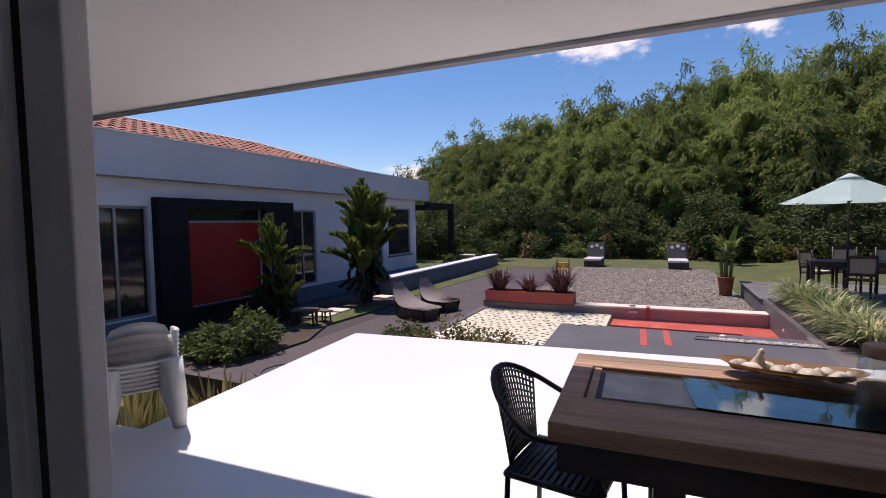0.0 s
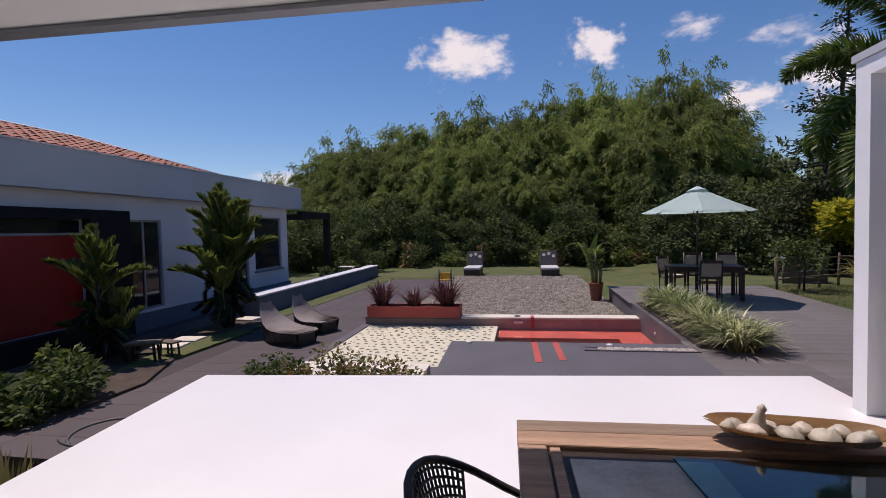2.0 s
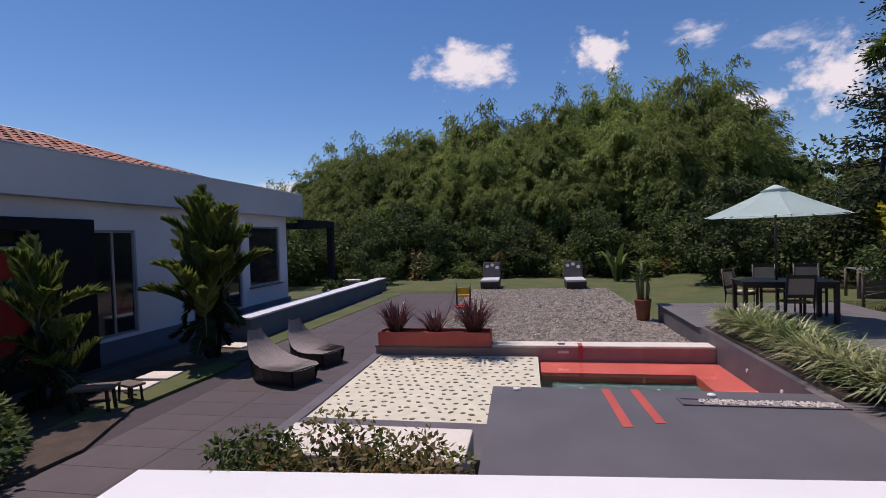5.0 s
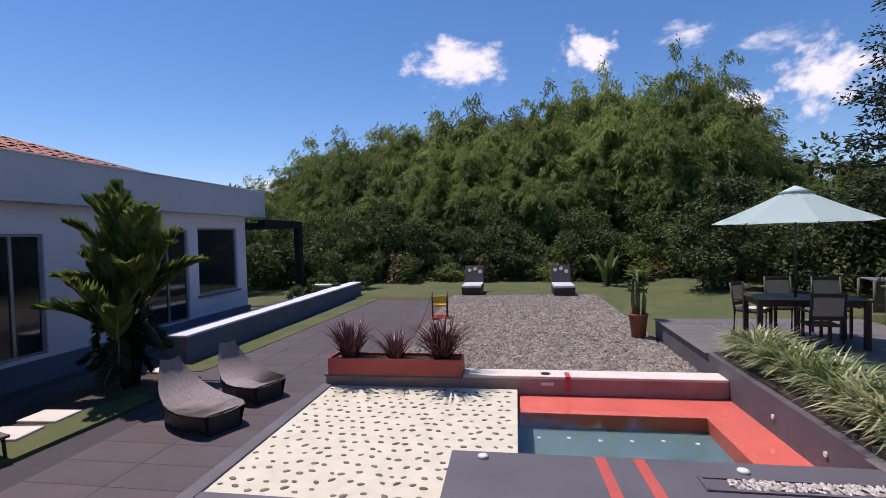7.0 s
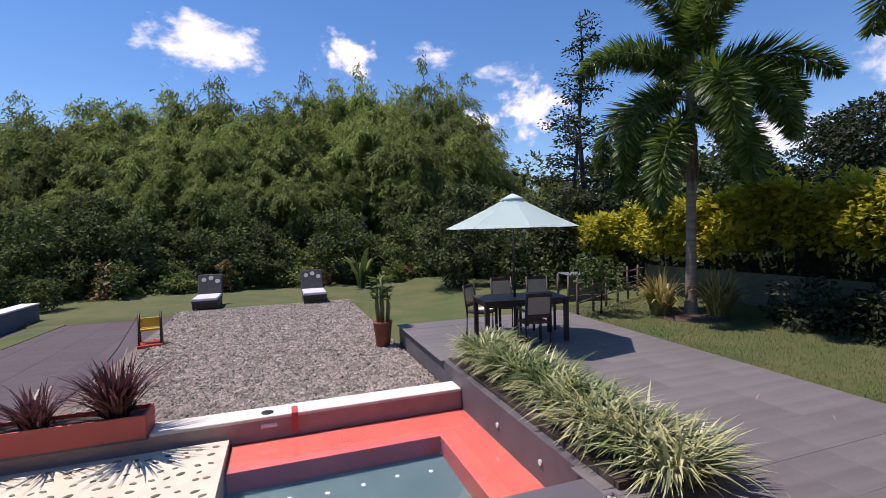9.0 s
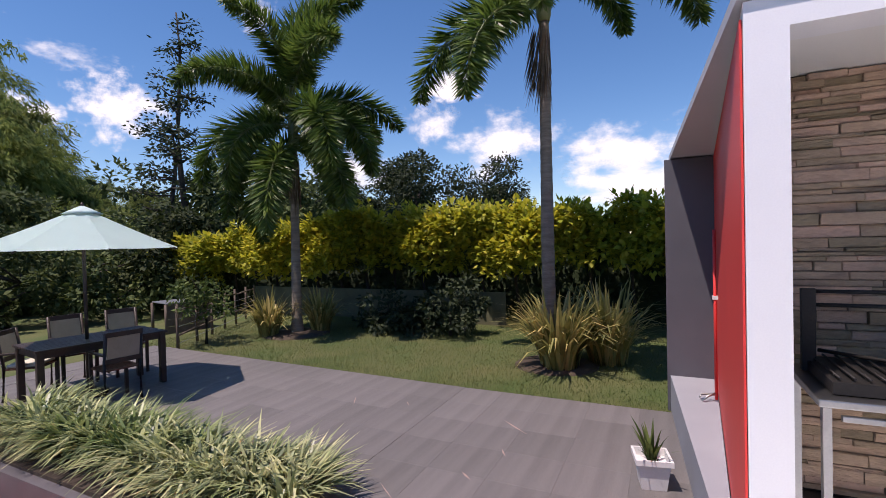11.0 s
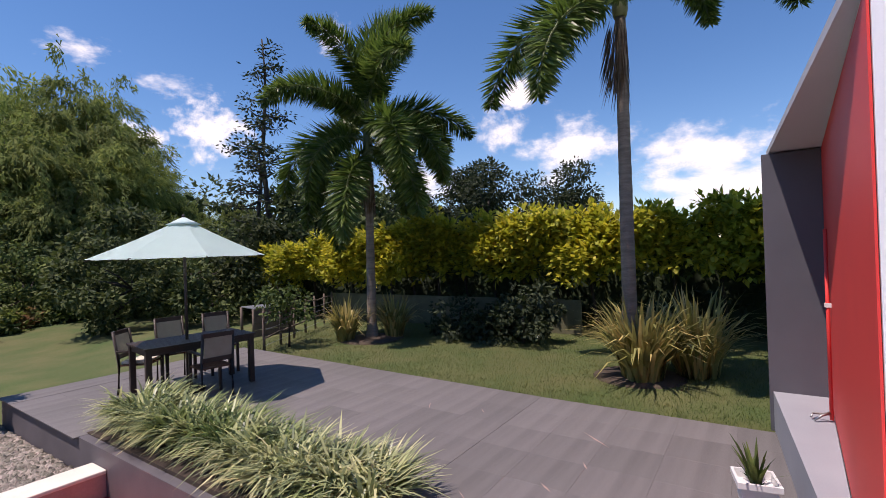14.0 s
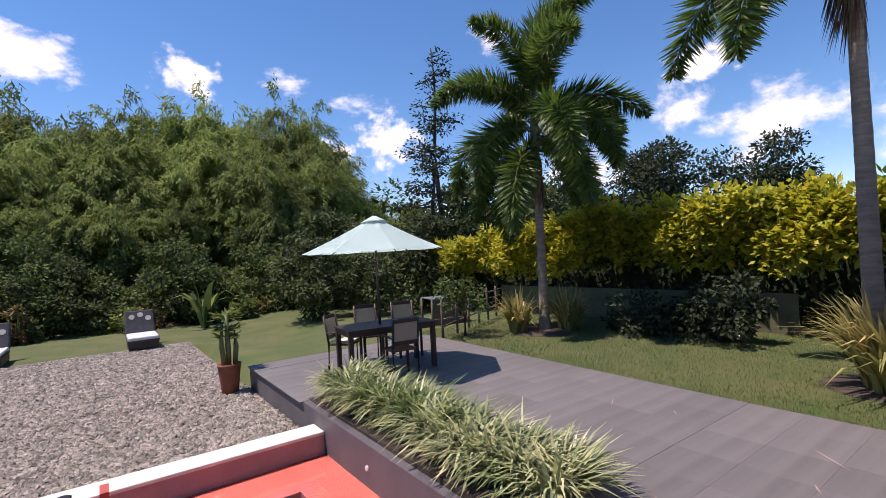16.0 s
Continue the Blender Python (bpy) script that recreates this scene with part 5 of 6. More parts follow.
# distant loungers at the lawn edge
def far_lounger(x, y):
    e = group_at("sun_lounger", pose(x, y, ground_z(x, y) + 0.02))
    part("frame", bx(-0.42, 0.42, -0.9, 0.5, 0.26, 0.32, bevel=0.01), M_greysling, e)
    part("mattress", bx(-0.40, 0.40, -0.92, 0.45, 0.322, 0.42, bevel=0.03), M_ceramic, e, "white mattress")
    part("skirt", bx(-0.40, 0.40, -0.88, 0.5, 0.06, 0.258), M_darkwood, e)
    bm = bx(-0.42, 0.42, -0.05, 0.05, 0, 0.85, bevel=0.045)
    bk = part("backrest", bm, M_greysling, e, "dark grey raised backrest")
    bk.matrix_basis = pose(0, 0.52, 0.33, -24)
    for px, pz in ((-0.22, 0.62), (0.02, 0.68), (0.24, 0.55)):
        d = part("flower_motif", cyl((px, -0.056, pz), (px, -0.05, pz), 0.085, n=10), M_cushion, bk, "pale round flower motif")
    for lx in (-0.36, 0.36):
        for ly in (-0.8, 0.42):
            part("leg", bx(lx - 0.03, lx + 0.03, ly - 0.03, ly + 0.03, -0.02, 0.26), M_darkwood, e)
    return tagged(e, "dark sun lounger with a white mattress facing the pool", "sun lounger", "loungers at the lawn edge")


far_lounger(-1.55, 22.5)
far_lounger(2.1, 22.1)


# wave loungers
def wave_lounger():
    e = group_at("wave_lounger", Matrix())
    prof = [(-0.88, 0.86), (-0.83, 0.75), (-0.74, 0.63), (-0.60, 0.52), (-0.42, 0.425), (-0.20, 0.35), (0.08, 0.305), (0.42, 0.295), (0.75, 0.305), (0.95, 0.295)]
    bm = bmesh.new()
    rows = []
    for x, z in prof:
        w = 0.40 * math.sqrt(max(0.03, 1 - ((x - 0.30) / 1.25) ** 2)) * (1 - 0.14 * max(0, x - 0.7) / 0.25)
        rows.append([bm.verts.new((x, w * t, z - 0.035 * (1 - t * t))) for t in (-1, -0.5, 0, 0.5, 1)])
    for a, b in zip(rows, rows[1:]):
        for i in range(4):
            bm.faces.new((a[i], b[i], b[i + 1], a[i + 1])).smooth = True
    shell(bm, 0.03)
    part("seat", bm, M_brownwicker, e, "woven dark brown seat shell")
    sk = bmesh.new()
    for s in (-1, 1):
        top, bot = [], []
        for x, z in prof:
            w = 0.40 * math.sqrt(max(0.03, 1 - ((x - 0.30) / 1.25) ** 2)) * (1 - 0.14 * max(0, x - 0.7) / 0.25)
            top.append(sk.verts.new((x, s * w, z - 0.02)))
            arch = 0.10 * max(0.0, 1 - ((x - 0.62) / 0.28) ** 2)
            bot.append(sk.verts.new((x * 0.96, s * w * 0.80, min(z - 0.05, 0.0 + arch if x > -0.7 else 0.05))))
        for i in range(len(prof) - 1):
            sk.faces.new((top[i], top[i + 1], bot[i + 1], bot[i]))
    part("side_panel", sk, M_wicker, e, "black woven side panels")
    part("foot", bx(0.885, 0.925, -0.22, 0.22, 0, 0.285), M_wicker, e)
    part("foot", bx(-0.66, -0.61, -0.17, 0.17, 0, 0.38), M_wicker, e)
    return tagged(e, "curved dark woven lounger on the brown paving", "sun lounger", "wave loungers by the mosaic")


wl = wave_lounger()
wl.matrix_basis = pose(-4.18, 8.50, -0.503, 0, 0, -24) @ Matrix.Diagonal((0.74, 1.0, 0.96, 1))
copy_thing(wl, pose(-4.08, 9.62, -0.503, 0, 0, -25) @ Matrix.Diagonal((0.84, 1.0, 1.0, 1)))

# rustic garden stools by the bed
for x, y, r, s in ((-6.0, 6.7, 20, 1.0), (-5.85, 7.15, -15, 0.75)):
    e = group_at("rustic_stool", Matrix.LocRotScale((x, y, -0.47), Euler((0, 0, radians(r))), (s, s, s)))
    part("seat", bx(-0.28, 0.28, -0.15, 0.15, 0.32, 0.37, bevel=0.012), M_oldwood, e)
    for lx in (-0.22, 0.22):
        for ly in (-0.1, 0.1):
            part("leg", cyl((lx, ly, 0), (lx * 0.9, ly * 0.9, 0.32), 0.025), M_bark, e)
    part("stretcher", cyl((-0.2, 0, 0.14), (0.2, 0, 0.14), 0.016), M_bark, e)
    tagged(e, "small rustic wooden stool in the garden bed", "stool", "rustic stools")
# toy chair with a rope
ty = group_at("toy_slide", pose(-2.0, 16.4, -0.45, 0, 0, 10))
for x in (-0.22, 0.22):
    bm = bmesh.new()
    tube(bm, [(x, -0.25, 0), (x, 0.0, 0.55), (x, 0.06, 0.78), (x, 0.12, 0.55), (x, 0.25, 0)], 0.025, 6)
    part("side_frame", bm, M_darkwood, ty)
part("seat", bx(-0.2, 0.2, -0.1, 0.15, 0.36, 0.42, bevel=0.015), M_yellow, ty)
part("backrest", bx(-0.2, 0.2, 0.06, 0.10, 0.44, 0.66, bevel=0.015), M_yellow, ty, "yellow plastic backrest")
part("base", bx(-0.26, 0.26, -0.28, 0.28, 0.0, 0.07, bevel=0.02), M_toyred, ty, "red plastic base")
tagged(ty, "small yellow and red plastic toy seat on the gravel", "toy")
rp = bmesh.new()
tube(rp, [(-2.2, 16.2, 0.28), (-2.05, 14.2, -0.02), (-1.9, 12.4, -0.12), (-1.85, 10.47, -0.02)], 0.015, 6)
tagged(part("rope", rp, M_rope), "dark rope stretched from the planter to the toy", "rope")
hs = bmesh.new()
tube(hs, [(-4.02 - 0.42 * math.cos(a) * (1 + 0.06 * a), 3.98 + 0.40 * math.sin(a), -0.495) for a in np.linspace(-1.2, 5.6, 40)], 0.016, 6)
tagged(part("garden_hose", hs, M_hose), "coiled grey garden hose on the brown paving", "hose")
# bench and planters under the pergola
pbn = group_at("garden_bench", pose(-7.45, 20.4, -0.35, 0, 0, 5))
part("seat", bx(-0.38, 0.38, -0.25, 0.25, 0.46, 0.54, bevel=0.02), M_cushion, pbn, "cream padded seat")
part("box_base", bx(-0.36, 0.36, -0.23, 0.23, 0, 0.459, bevel=0.01), M_traywood, pbn, "orange-brown wooden box base")
tagged(pbn, "wooden box bench with a cream seat behind the garden wall", "bench")
for x, y in ((-7.6, 18.6), (-7.7, 19.8), (-7.3, 20.8)):
    b = group_at("planter", pose(x, y, -0.47))
    part("bowl", lathe(bmesh.new(), [(0.18, 0), (0.32, 0.28), (0.34, 0.42), (0.30, 0.42), (0.28, 0.36)], 18), M_ceramic, b)
    vv, ff = crown_mesh(int(x * -10 + y), 8, 0.35, 0.9, 0.38, 500, 0.12)
    raw("leaves", vv, ff, L_shrub, b)
    tagged(b, "pale bowl planter with leafy green plant under the pergola", "planter", "planters under the pergola")

# fence of rough posts and rails
fe = group_at("fence", Matrix())
fpts = [(7.7, 13.35), (8.45, 13.75), (9.2, 14.2), (9.95, 14.65), (10.7, 15.1), (11.45, 15.55), (12.2, 16.0)]
for x, y in fpts:
    g = ground_z(x, y)
    part("post", cyl((x, y, g - 0.1), (x + rr.uniform(-0.03, 0.03), y, g + 0.98), 0.034, 0.028, 7), M_oldwood, fe)
for (xa, ya), (xb_, yb_) in zip(fpts, fpts[1:]):
    for h in (0.35, 0.86):
        part("rail", cyl((xa, ya - 0.05, ground_z(xa, ya) + h + rr.uniform(-0.03, 0.03)), (xb_, yb_ - 0.05, ground_z(xb_, yb_) + h), 0.022, 0.02, 6), M_oldwood, fe)
    for h in (0.15, 0.5, 0.66):
        part("wire", cyl((xa, ya - 0.04, ground_z(xa, ya) + h), (xb_, yb_ - 0.04, ground_z(xb_, yb_) + h), 0.006, n=5), M_alu, fe, "thin grey fence wire")
tagged(fe, "rough weathered wooden post and rail fence", "fence")
sap = group_at("tree", pose(8.3, 13.25, ground_z(8.3, 13.25)))
stm = bmesh.new()
tube(stm, [(0, 0, -0.05), (0.04, 0.02, 0.5), (-0.02, 0.05, 1.05)], [0.035, 0.028, 0.015], 6)
for a in range(5):
    tube(stm, [(0.0, 0.03, 0.6 + 0.09 * a), (0.35 * math.cos(a * 2.4), 0.35 * math.sin(a * 2.4), 1.0 + 0.12 * a)], [0.014, 0.005], 5)
part("trunk", stm, M_bark, sap)
vv, ff = crown_mesh(77, 18, 0.6, 1.65, 0.75, 900, 0.12)
raw("crown", vv, ff, L_shrub, sap)
tagged(sap, "small leafy sapling in front of the wooden fence", "sapling")
hut = group_at("garden_hut", pose(9.6, 15.9, ground_z(9.6, 15.9), 0, 0, -12))
part("roof", bx(-0.55, 0.55, -0.45, 0.45, 0.78, 0.81, bevel=0.01), M_alu, hut, "grey sheet roof")
for x in (-0.55, 0.55):
    for y in (-0.42, 0.42):
        part("post", cyl((x, y, -0.05), (x, y, 0.78), 0.04), M_oldwood, hut)
for i in range(4):
    part("board", bx(-0.55, 0.55, -0.46, -0.44, 0.02 + i * 0.19, 0.2 + i * 0.19), M_oldwood, hut)
tagged(hut, "low wooden animal hut with a grey roof behind the fence", "hut")
lp = group_at("garden_spotlight", pose(10.9, 8.1, ground_z(10.9, 8.1)))
part("stake", cyl((0, 0, -0.05), (0, 0, 0.14), 0.012), M_iron, lp)
part("head", cyl((0.02, 0, 0.14), (-0.06, 0, 0.2), 0.035, 0.04, 12), M_alu, lp)
tagged(lp, "small grey garden spotlight on a stake in the lawn", "spotlight")

# ---- terrace furniture ----
TB = group_at("dining_table", pose(0.87, 0.14, 0.212, 0, 0, 2))
W, D, T = 2.05, 0.98, 0.82
def plank(name, x0, x1, y0, y1, m, lab=""):
    return part(name, bx(x0, x1, y0, y1, T - 0.075, T, bevel=0.006), m, TB, lab)
plank("front_board", 0, W, 0, 0.30, M_tablewood)
plank("rear_board", 0, W, D - 0.10, D, M_paleboard, "sun-bleached edge board")
plank("rear_board", 0, W, D - 0.215, D - 0.102, M_tablewood)
plank("end_board", 0, 0.10, 0.302, D - 0.217, M_tablewood)
plank("end_board", W - 0.10, W, 0.302, D - 0.217, M_tablewood)
part("inlay_bed", bx(0.102, W - 0.102, 0.302, D - 0.217, T - 0.075, T - 0.022), M_darkwood, TB)
part("inlay_frame", bx(0.11, 0.145, 0.31, D - 0.225, T - 0.021, T - 0.006), M_tablewood, TB)
part("inlay_panel", bx(0.17, 0.62, 0.345, D - 0.30, T - 0.021, T - 0.008), M_inlay, TB, "scuffed grey inset panel")
ap = bmesh.new()
box(ap, 0.03, W - 0.03, 0.03, 0.07, T - 0.20, T - 0.077)
box(ap, 0.03, W - 0.03, D - 0.07, D - 0.03, T - 0.20, T - 0.077)
box(ap, 0.03, 0.07, 0.07, D - 0.07, T - 0.20, T - 0.077)
box(ap, W - 0.07, W - 0.03, 0.07, D - 0.07, T - 0.20, T - 0.077)
part("apron", ap, M_darkwood, TB)
for x in (0.42, W - 0.42):
    for y in (0.12, D - 0.22):
        part("leg", bx(x - 0.055, x + 0.055, y, y + 0.11, 0, T - 0.077, bevel=0.008), M_darkwood, TB)
tagged(TB, "heavy reclaimed dark wood dining table with an inlaid panel", "table")
gl = tagged(part("glass_sheet", prism(bmesh.new(), [(1.385, 0.46), (2.75, 0.46), (2.75, 0.84), (1.345, 0.84)], 1.034, 1.042), G_green), "pale green glass sheet lying on the dining table", "glass sheet")


def wicker_chair():
    c = group_at("wicker_chair", Matrix())
    part("seat", bx(-0.22, 0.22, -0.22, 0.22, 0.42, 0.45, bevel=0.014), M_wicker, c, "woven black seat")
    w = bmesh.new()
    for i in range(14):
        rod(w, (-0.2, -0.2 + i * 0.031, 0.452), (0.2, -0.2 + i * 0.031, 0.452), 0.006, n=5)
    tagged(part("seat_strands", w, M_wicker, c), kind="stuff")
    hoop = [(0.27 * math.cos(a), 0.05 + 0.29 * math.sin(a), 0.66 + 0.19 * max(0, math.sin(a)) ** 1.3) for a in np.linspace(-0.75, math.pi + 0.75, 26)]
    hoop = [(hoop[0][0] - 0.01, -0.22, 0.45)] + hoop + [(hoop[-1][0] + 0.01, -0.22, 0.45)]
    bm = bmesh.new()
    tube(bm, hoop, 0.014, 7)
    part("arm_hoop", bm, M_iron, c, "black steel hoop arms")
    bm = bmesh.new()
    for a in np.linspace(0.72, math.pi - 0.72, 22):
        x, y, z = 0.265 * math.cos(a), 0.05 + 0.285 * math.sin(a), 0.66 + 0.19 * math.sin(a) ** 1.3
        tube(bm, [(x * 0.8, 0.2 + (y - 0.2) * 0.15, 0.45), (x * 0.9, 0.2 + (y - 0.2) * 0.6, 0.45 + (z - 0.45) * 0.5), (x, y, z)], 0.0055, 5)
    for u in np.linspace(0.12, 0.94, 11):
        ring = []
        for a in np.linspace(0.72, math.pi - 0.72, 12):
            x, y, z = 0.265 * math.cos(a), 0.05 + 0.285 * math.sin(a), 0.66 + 0.19 * math.sin(a) ** 1.3
            ring.append((x * (0.8 + 0.2 * u), 0.2 + (y - 0.2) * (0.15 + 0.85 * u), 0.45 + (z - 0.45) * u))
        tube(bm, ring, 0.0055, 5)
    tagged(part("backrest", bm, M_wicker, c), "open woven black backrest", kind="stuff")
    for x, y in ((-0.21, -0.21), (0.21, -0.21), (-0.2, 0.2), (0.2, 0.2)):
        part("leg", cyl((x * 1.08, y * 1.08, 0), (x, y, 0.43), 0.013, n=8), M_iron, c)
    return tagged(c, "black woven armchair drawn up to the dining table", "chair", "chairs round the dining table")


wc = wicker_chair()
wc.matrix_basis = pose(0.86, 0.58, 0.212, 0, 0, 82)
copy_thing(wc, pose(2.05, -0.05, 0.212, 0, 0, 185))

# stacked white plastic chairs
def plastic_chair():
    c = group_at("plastic_chair", Matrix())
    part("seat", bx(-0.22, 0.22, -0.22, 0.22, 0.32, 0.345, bevel=0.01), M_plastic, c)
    bm = bmesh.new()
    rows = []
    for z in np.linspace(0.33, 0.66, 15):
        u = (z - 0.33) / 0.33
        half = 0.22 * (1 - 0.25 * max(0, u - 0.6) / 0.4)
        rows.append([bm.verts.new((half * t, 0.2 + 0.10 * u - 0.05 * t * t + 0.006 * math.sin(z * 180), z - 0.05 * t * t * u)) for t in (-1, -0.6, -0.2, 0.2, 0.6, 1)])
    for a, b in zip(rows, rows[1:]):
        for i in range(5):
            bm.faces.new((a[i], a[i + 1], b[i + 1], b[i])).smooth = True
    shell(bm, 0.014)
    part("backrest", bm, M_plastic, c)
    for s in (-1, 1):
        bm = bmesh.new()
        tube(bm, [(s * 0.24, -0.2, 0.33), (s * 0.27, -0.18, 0.5), (s * 0.27, 0.05, 0.52), (s * 0.23, 0.24, 0.54)], 0.02, 6)
        part("armrest", bm, M_plastic, c)
        for y in (-0.2, 0.2):
            bm = bmesh.new()
            tube(bm, [(s * 0.2, y, 0.33), (s * 0.25, y * 1.15, 0.0)], [0.085, 0.05], 8)
            part("leg", bm, M_plastic, c)
    return tagged(c, "white plastic garden chair in a leaning stack", "chair", "stacked white chairs")


pc = plastic_chair()
def stackpose(i):
    return pose(-2.50 + 0.02 * i, 0.74 - 0.012 * i, 0.212 + 0.04 * i, 0, 0, -118)
pc.matrix_basis = stackpose(0)
for i in range(1, 7):
    copy_thing(pc, stackpose(i))

# bowl of shells
by = group_at("dough_bowl", pose(1.79, 1.0, 1.033, 0, 0, -6))
bm = bmesh.new()
rows = []
for u in np.linspace(-1, 1, 17):
    h = 0.105 * math.sqrt(max(0.004, 1 - abs(u) ** 2.6))
    rows.append([(0.29 * u * (0.9 + 0.1 * t * t), h * t, 0.014 + 0.05 * u ** 4 * (1 - t * t) + (0.048 + 0.008 * u * u) * abs(t) ** 1.8) for t in (-1, -0.8, -0.5, 0, 0.5, 0.8, 1)])
vs = [[bm.verts.new(p) for p in r] for r in rows]
for a, b in zip(vs, vs[1:]):
    for i in range(6):
        bm.faces.new((a[i], b[i], b[i + 1], a[i + 1])).smooth = True
shell(bm, -0.014)
part("bowl", bm, M_traywood, by, "carved pale wooden bowl")
tagged(by, "long carved wooden dough bowl on the dining table", "bowl")
for i in range(13):
    a = -0.3 + 0.6 * i / 12
    s = bmesh.new()
    r = 0.026 + 0.012 * (i % 3)
    lathe(s, [(r * 0.4, 0), (r, 0.012), (r * 0.8, 0.03), (r * 0.25, 0.045)], 9)
    o = part("sea_shell", s, M_shell)
    o.matrix_basis = pose(1.79 + a * 0.72, 1.0 - a * 0.07 + 0.03 * math.sin(i * 2.1), 1.058, 14 * math.sin(i), 20 * math.cos(i * 3), i * 40)
    tagged(o, "small pale sea shell in the wooden bowl", "shell", "shells in the bowl")
s = bmesh.new()
lathe(s, [(0.035, 0), (0.03, 0.04), (0.012, 0.085), (0.016, 0.10), (0.004, 0.115)], 9)
o = part("sea_shell", s, M_shell)
o.matrix_basis = pose(1.67, 1.02, 1.055, 6, 10, 0)
tagged(o, "upright pointed sea shell in the wooden bowl", "shell")


def jar(x, y, r, h, turn):
    e = group_at("glass_jar", pose(x, y, 1.043, 0, 0, turn))
    g = bmesh.new()
    prof = [(r * 0.94, 0), (r, 0.015), (r, h * 0.68), (r * 0.9, h * 0.78), (r * 0.72, h * 0.84), (r * 0.72, h * 0.9),
            (r * 0.72 - 0.004, h * 0.9), (r * 0.72 - 0.004, h * 0.84), (r * 0.9 - 0.004, h * 0.775), (r - 0.004, h * 0.675), (r - 0.004, 0.018), (r * 0.9, 0.008)]
    lathe(g, prof, 24)
    b = part("body", g, G_clear, e, "clear glass")
    part("sand", lathe(bmesh.new(), [(r * 0.86, 0.012), (r * 0.93, 0.03), (r * 0.93, h * 0.36), (0.01, h * 0.38)], 24), M_sand, e, "brown sand filling")
    part("lid", lathe(bmesh.new(), [(r * 0.76, h * 0.82), (r * 0.78, h * 0.84), (r * 0.78, h * 0.98), (r * 0.7, h), (0.01, h)], 20), M_tablewood, e, "dark wooden lid")
    hd = bmesh.new()
    tube(hd, [(r * 0.78, 0, h * 0.88), (r * 1.05, -0.01, h * 0.85), (r * 1.16, -0.04, h * 0.62), (r * 1.2, -0.09, h * 0.42)], 0.009, 6)
    tube(hd, [(r * 0.3, -r * 0.72, h * 0.88), (r * 0.6, -r * 0.95, h * 0.75), (r * 0.95, -r * 0.75, h * 0.5), (r * 1.2, -0.09, h * 0.42)], 0.009, 6)
    part("rope_handle", hd, M_rope, e)
    return tagged(e, "glass jar with brown sand, wooden lid and rope handle", "jar", "jars on the table")


jar(2.02, 0.68, 0.085, 0.25, 0)
jar(2.42, 0.86, 0.115, 0.32, -20)

# ---- grill niche ----
gl_ = group_at("barbecue", pose(0, 0, 0.212))
part("worktop", bx(3.70, 4.36, 2.02, 3.39, 1.105, 1.14, bevel=0.006), M_steel, gl_, "stainless steel worktop")
part("fire_tray", bx(3.78, 4.30, 2.45, 3.32, 1.146, 1.20), M_iron, gl_, "black fire tray")
for i in range(16):
    part("grate_bar", cyl((3.80, 2.48 + i * 0.054, 1.215), (4.28, 2.48 + i * 0.054, 1.215), 0.006, n=6), M_iron, gl_)
for y in (2.505, 3.315):
    part("upright", bx(4.18, 4.22, y - 0.03, y + 0.03, 1.146, 1.575), M_iron, gl_)
for z in (1.49, 1.56):
    part("crossbar", cyl((4.2, 2.505, z), (4.2, 3.315, z), 0.010), M_iron, gl_)
part("poker", cyl((4.22, 3.27, 1.25), (3.86, 2.62, 1.232), 0.010), M_iron, gl_)
part("handle", cyl((3.86, 2.62, 1.232), (3.77, 2.45, 1.228), 0.016), M_steel, gl_)
part("drawer_rail", bx(3.695, 3.72, 2.65, 3.31, 1.052, 1.078, bevel=0.004), M_steel, gl_)
for y in (2.10, 3.355):
    part("leg", bx(3.72, 3.76, y - 0.016, y + 0.016, 0, 1.10), M_steel, gl_)
part("leg", bx(4.28, 4.32, 3.33, 3.37, 0, 1.10), M_steel, gl_)
part("leg", bx(4.28, 4.32, 2.08, 2.12, 0, 1.10), M_steel, gl_)
part("low_rail", bx(3.72, 3.76, 2.12, 3.338, 0.53, 0.56), M_steel, gl_)
tagged(gl_, "stainless steel barbecue stand with a black grill grate", "barbecue")
tagged(part("hearth_base", bx(4.30, 4.40, 1.99, 3.48, 0.212, 0.63), M_iron), "dark base block under the stone wall", "base", kind="structure")
sp = group_at("shower_pipe", Matrix())
part("pipe", cyl((6.8, 3.525, 0.35), (6.8, 3.525, 2.13), 0.016, n=10), M_red, sp)
part("bracket", bx(6.78, 6.82, 3.497, 3.55, 1.40, 1.44), M_plastic, sp)
tp = bmesh.new()
tube(tp, [(6.8, 3.525, 0.42), (6.77, 3.60, 0.39), (6.73, 3.66, 0.35)], 0.012, 6)
tube(tp, [(6.8, 3.525, 0.40), (6.85, 3.66, 0.38), (6.79, 3.68, 0.36)], 0.010, 6)
part("tap", tp, M_steel, sp, "chrome tap")
tagged(sp, "thin red-painted pipe with a chrome tap on the red wall", "pipe")
sw = group_at("wall_lamp", pose(4.375, 1.86, 2.55))
part("housing", bx(-0.05, 0.0, -0.05, 0.05, -0.06, 0.08, bevel=0.01), M_iron, sw)
cb = bmesh.new()
tube(cb, [(-0.02, 0.0, -0.06), (-0.02, 0.03, -0.3), (-0.02, -0.01, -0.5), (-0.02, 0.02, -0.75), (-0.02, -0.05, -0.82)], 0.006, 5)
part("cable", cb, M_iron, sw)
tagged(sw, "small black wall lamp with a hanging cable", "wall lamp")

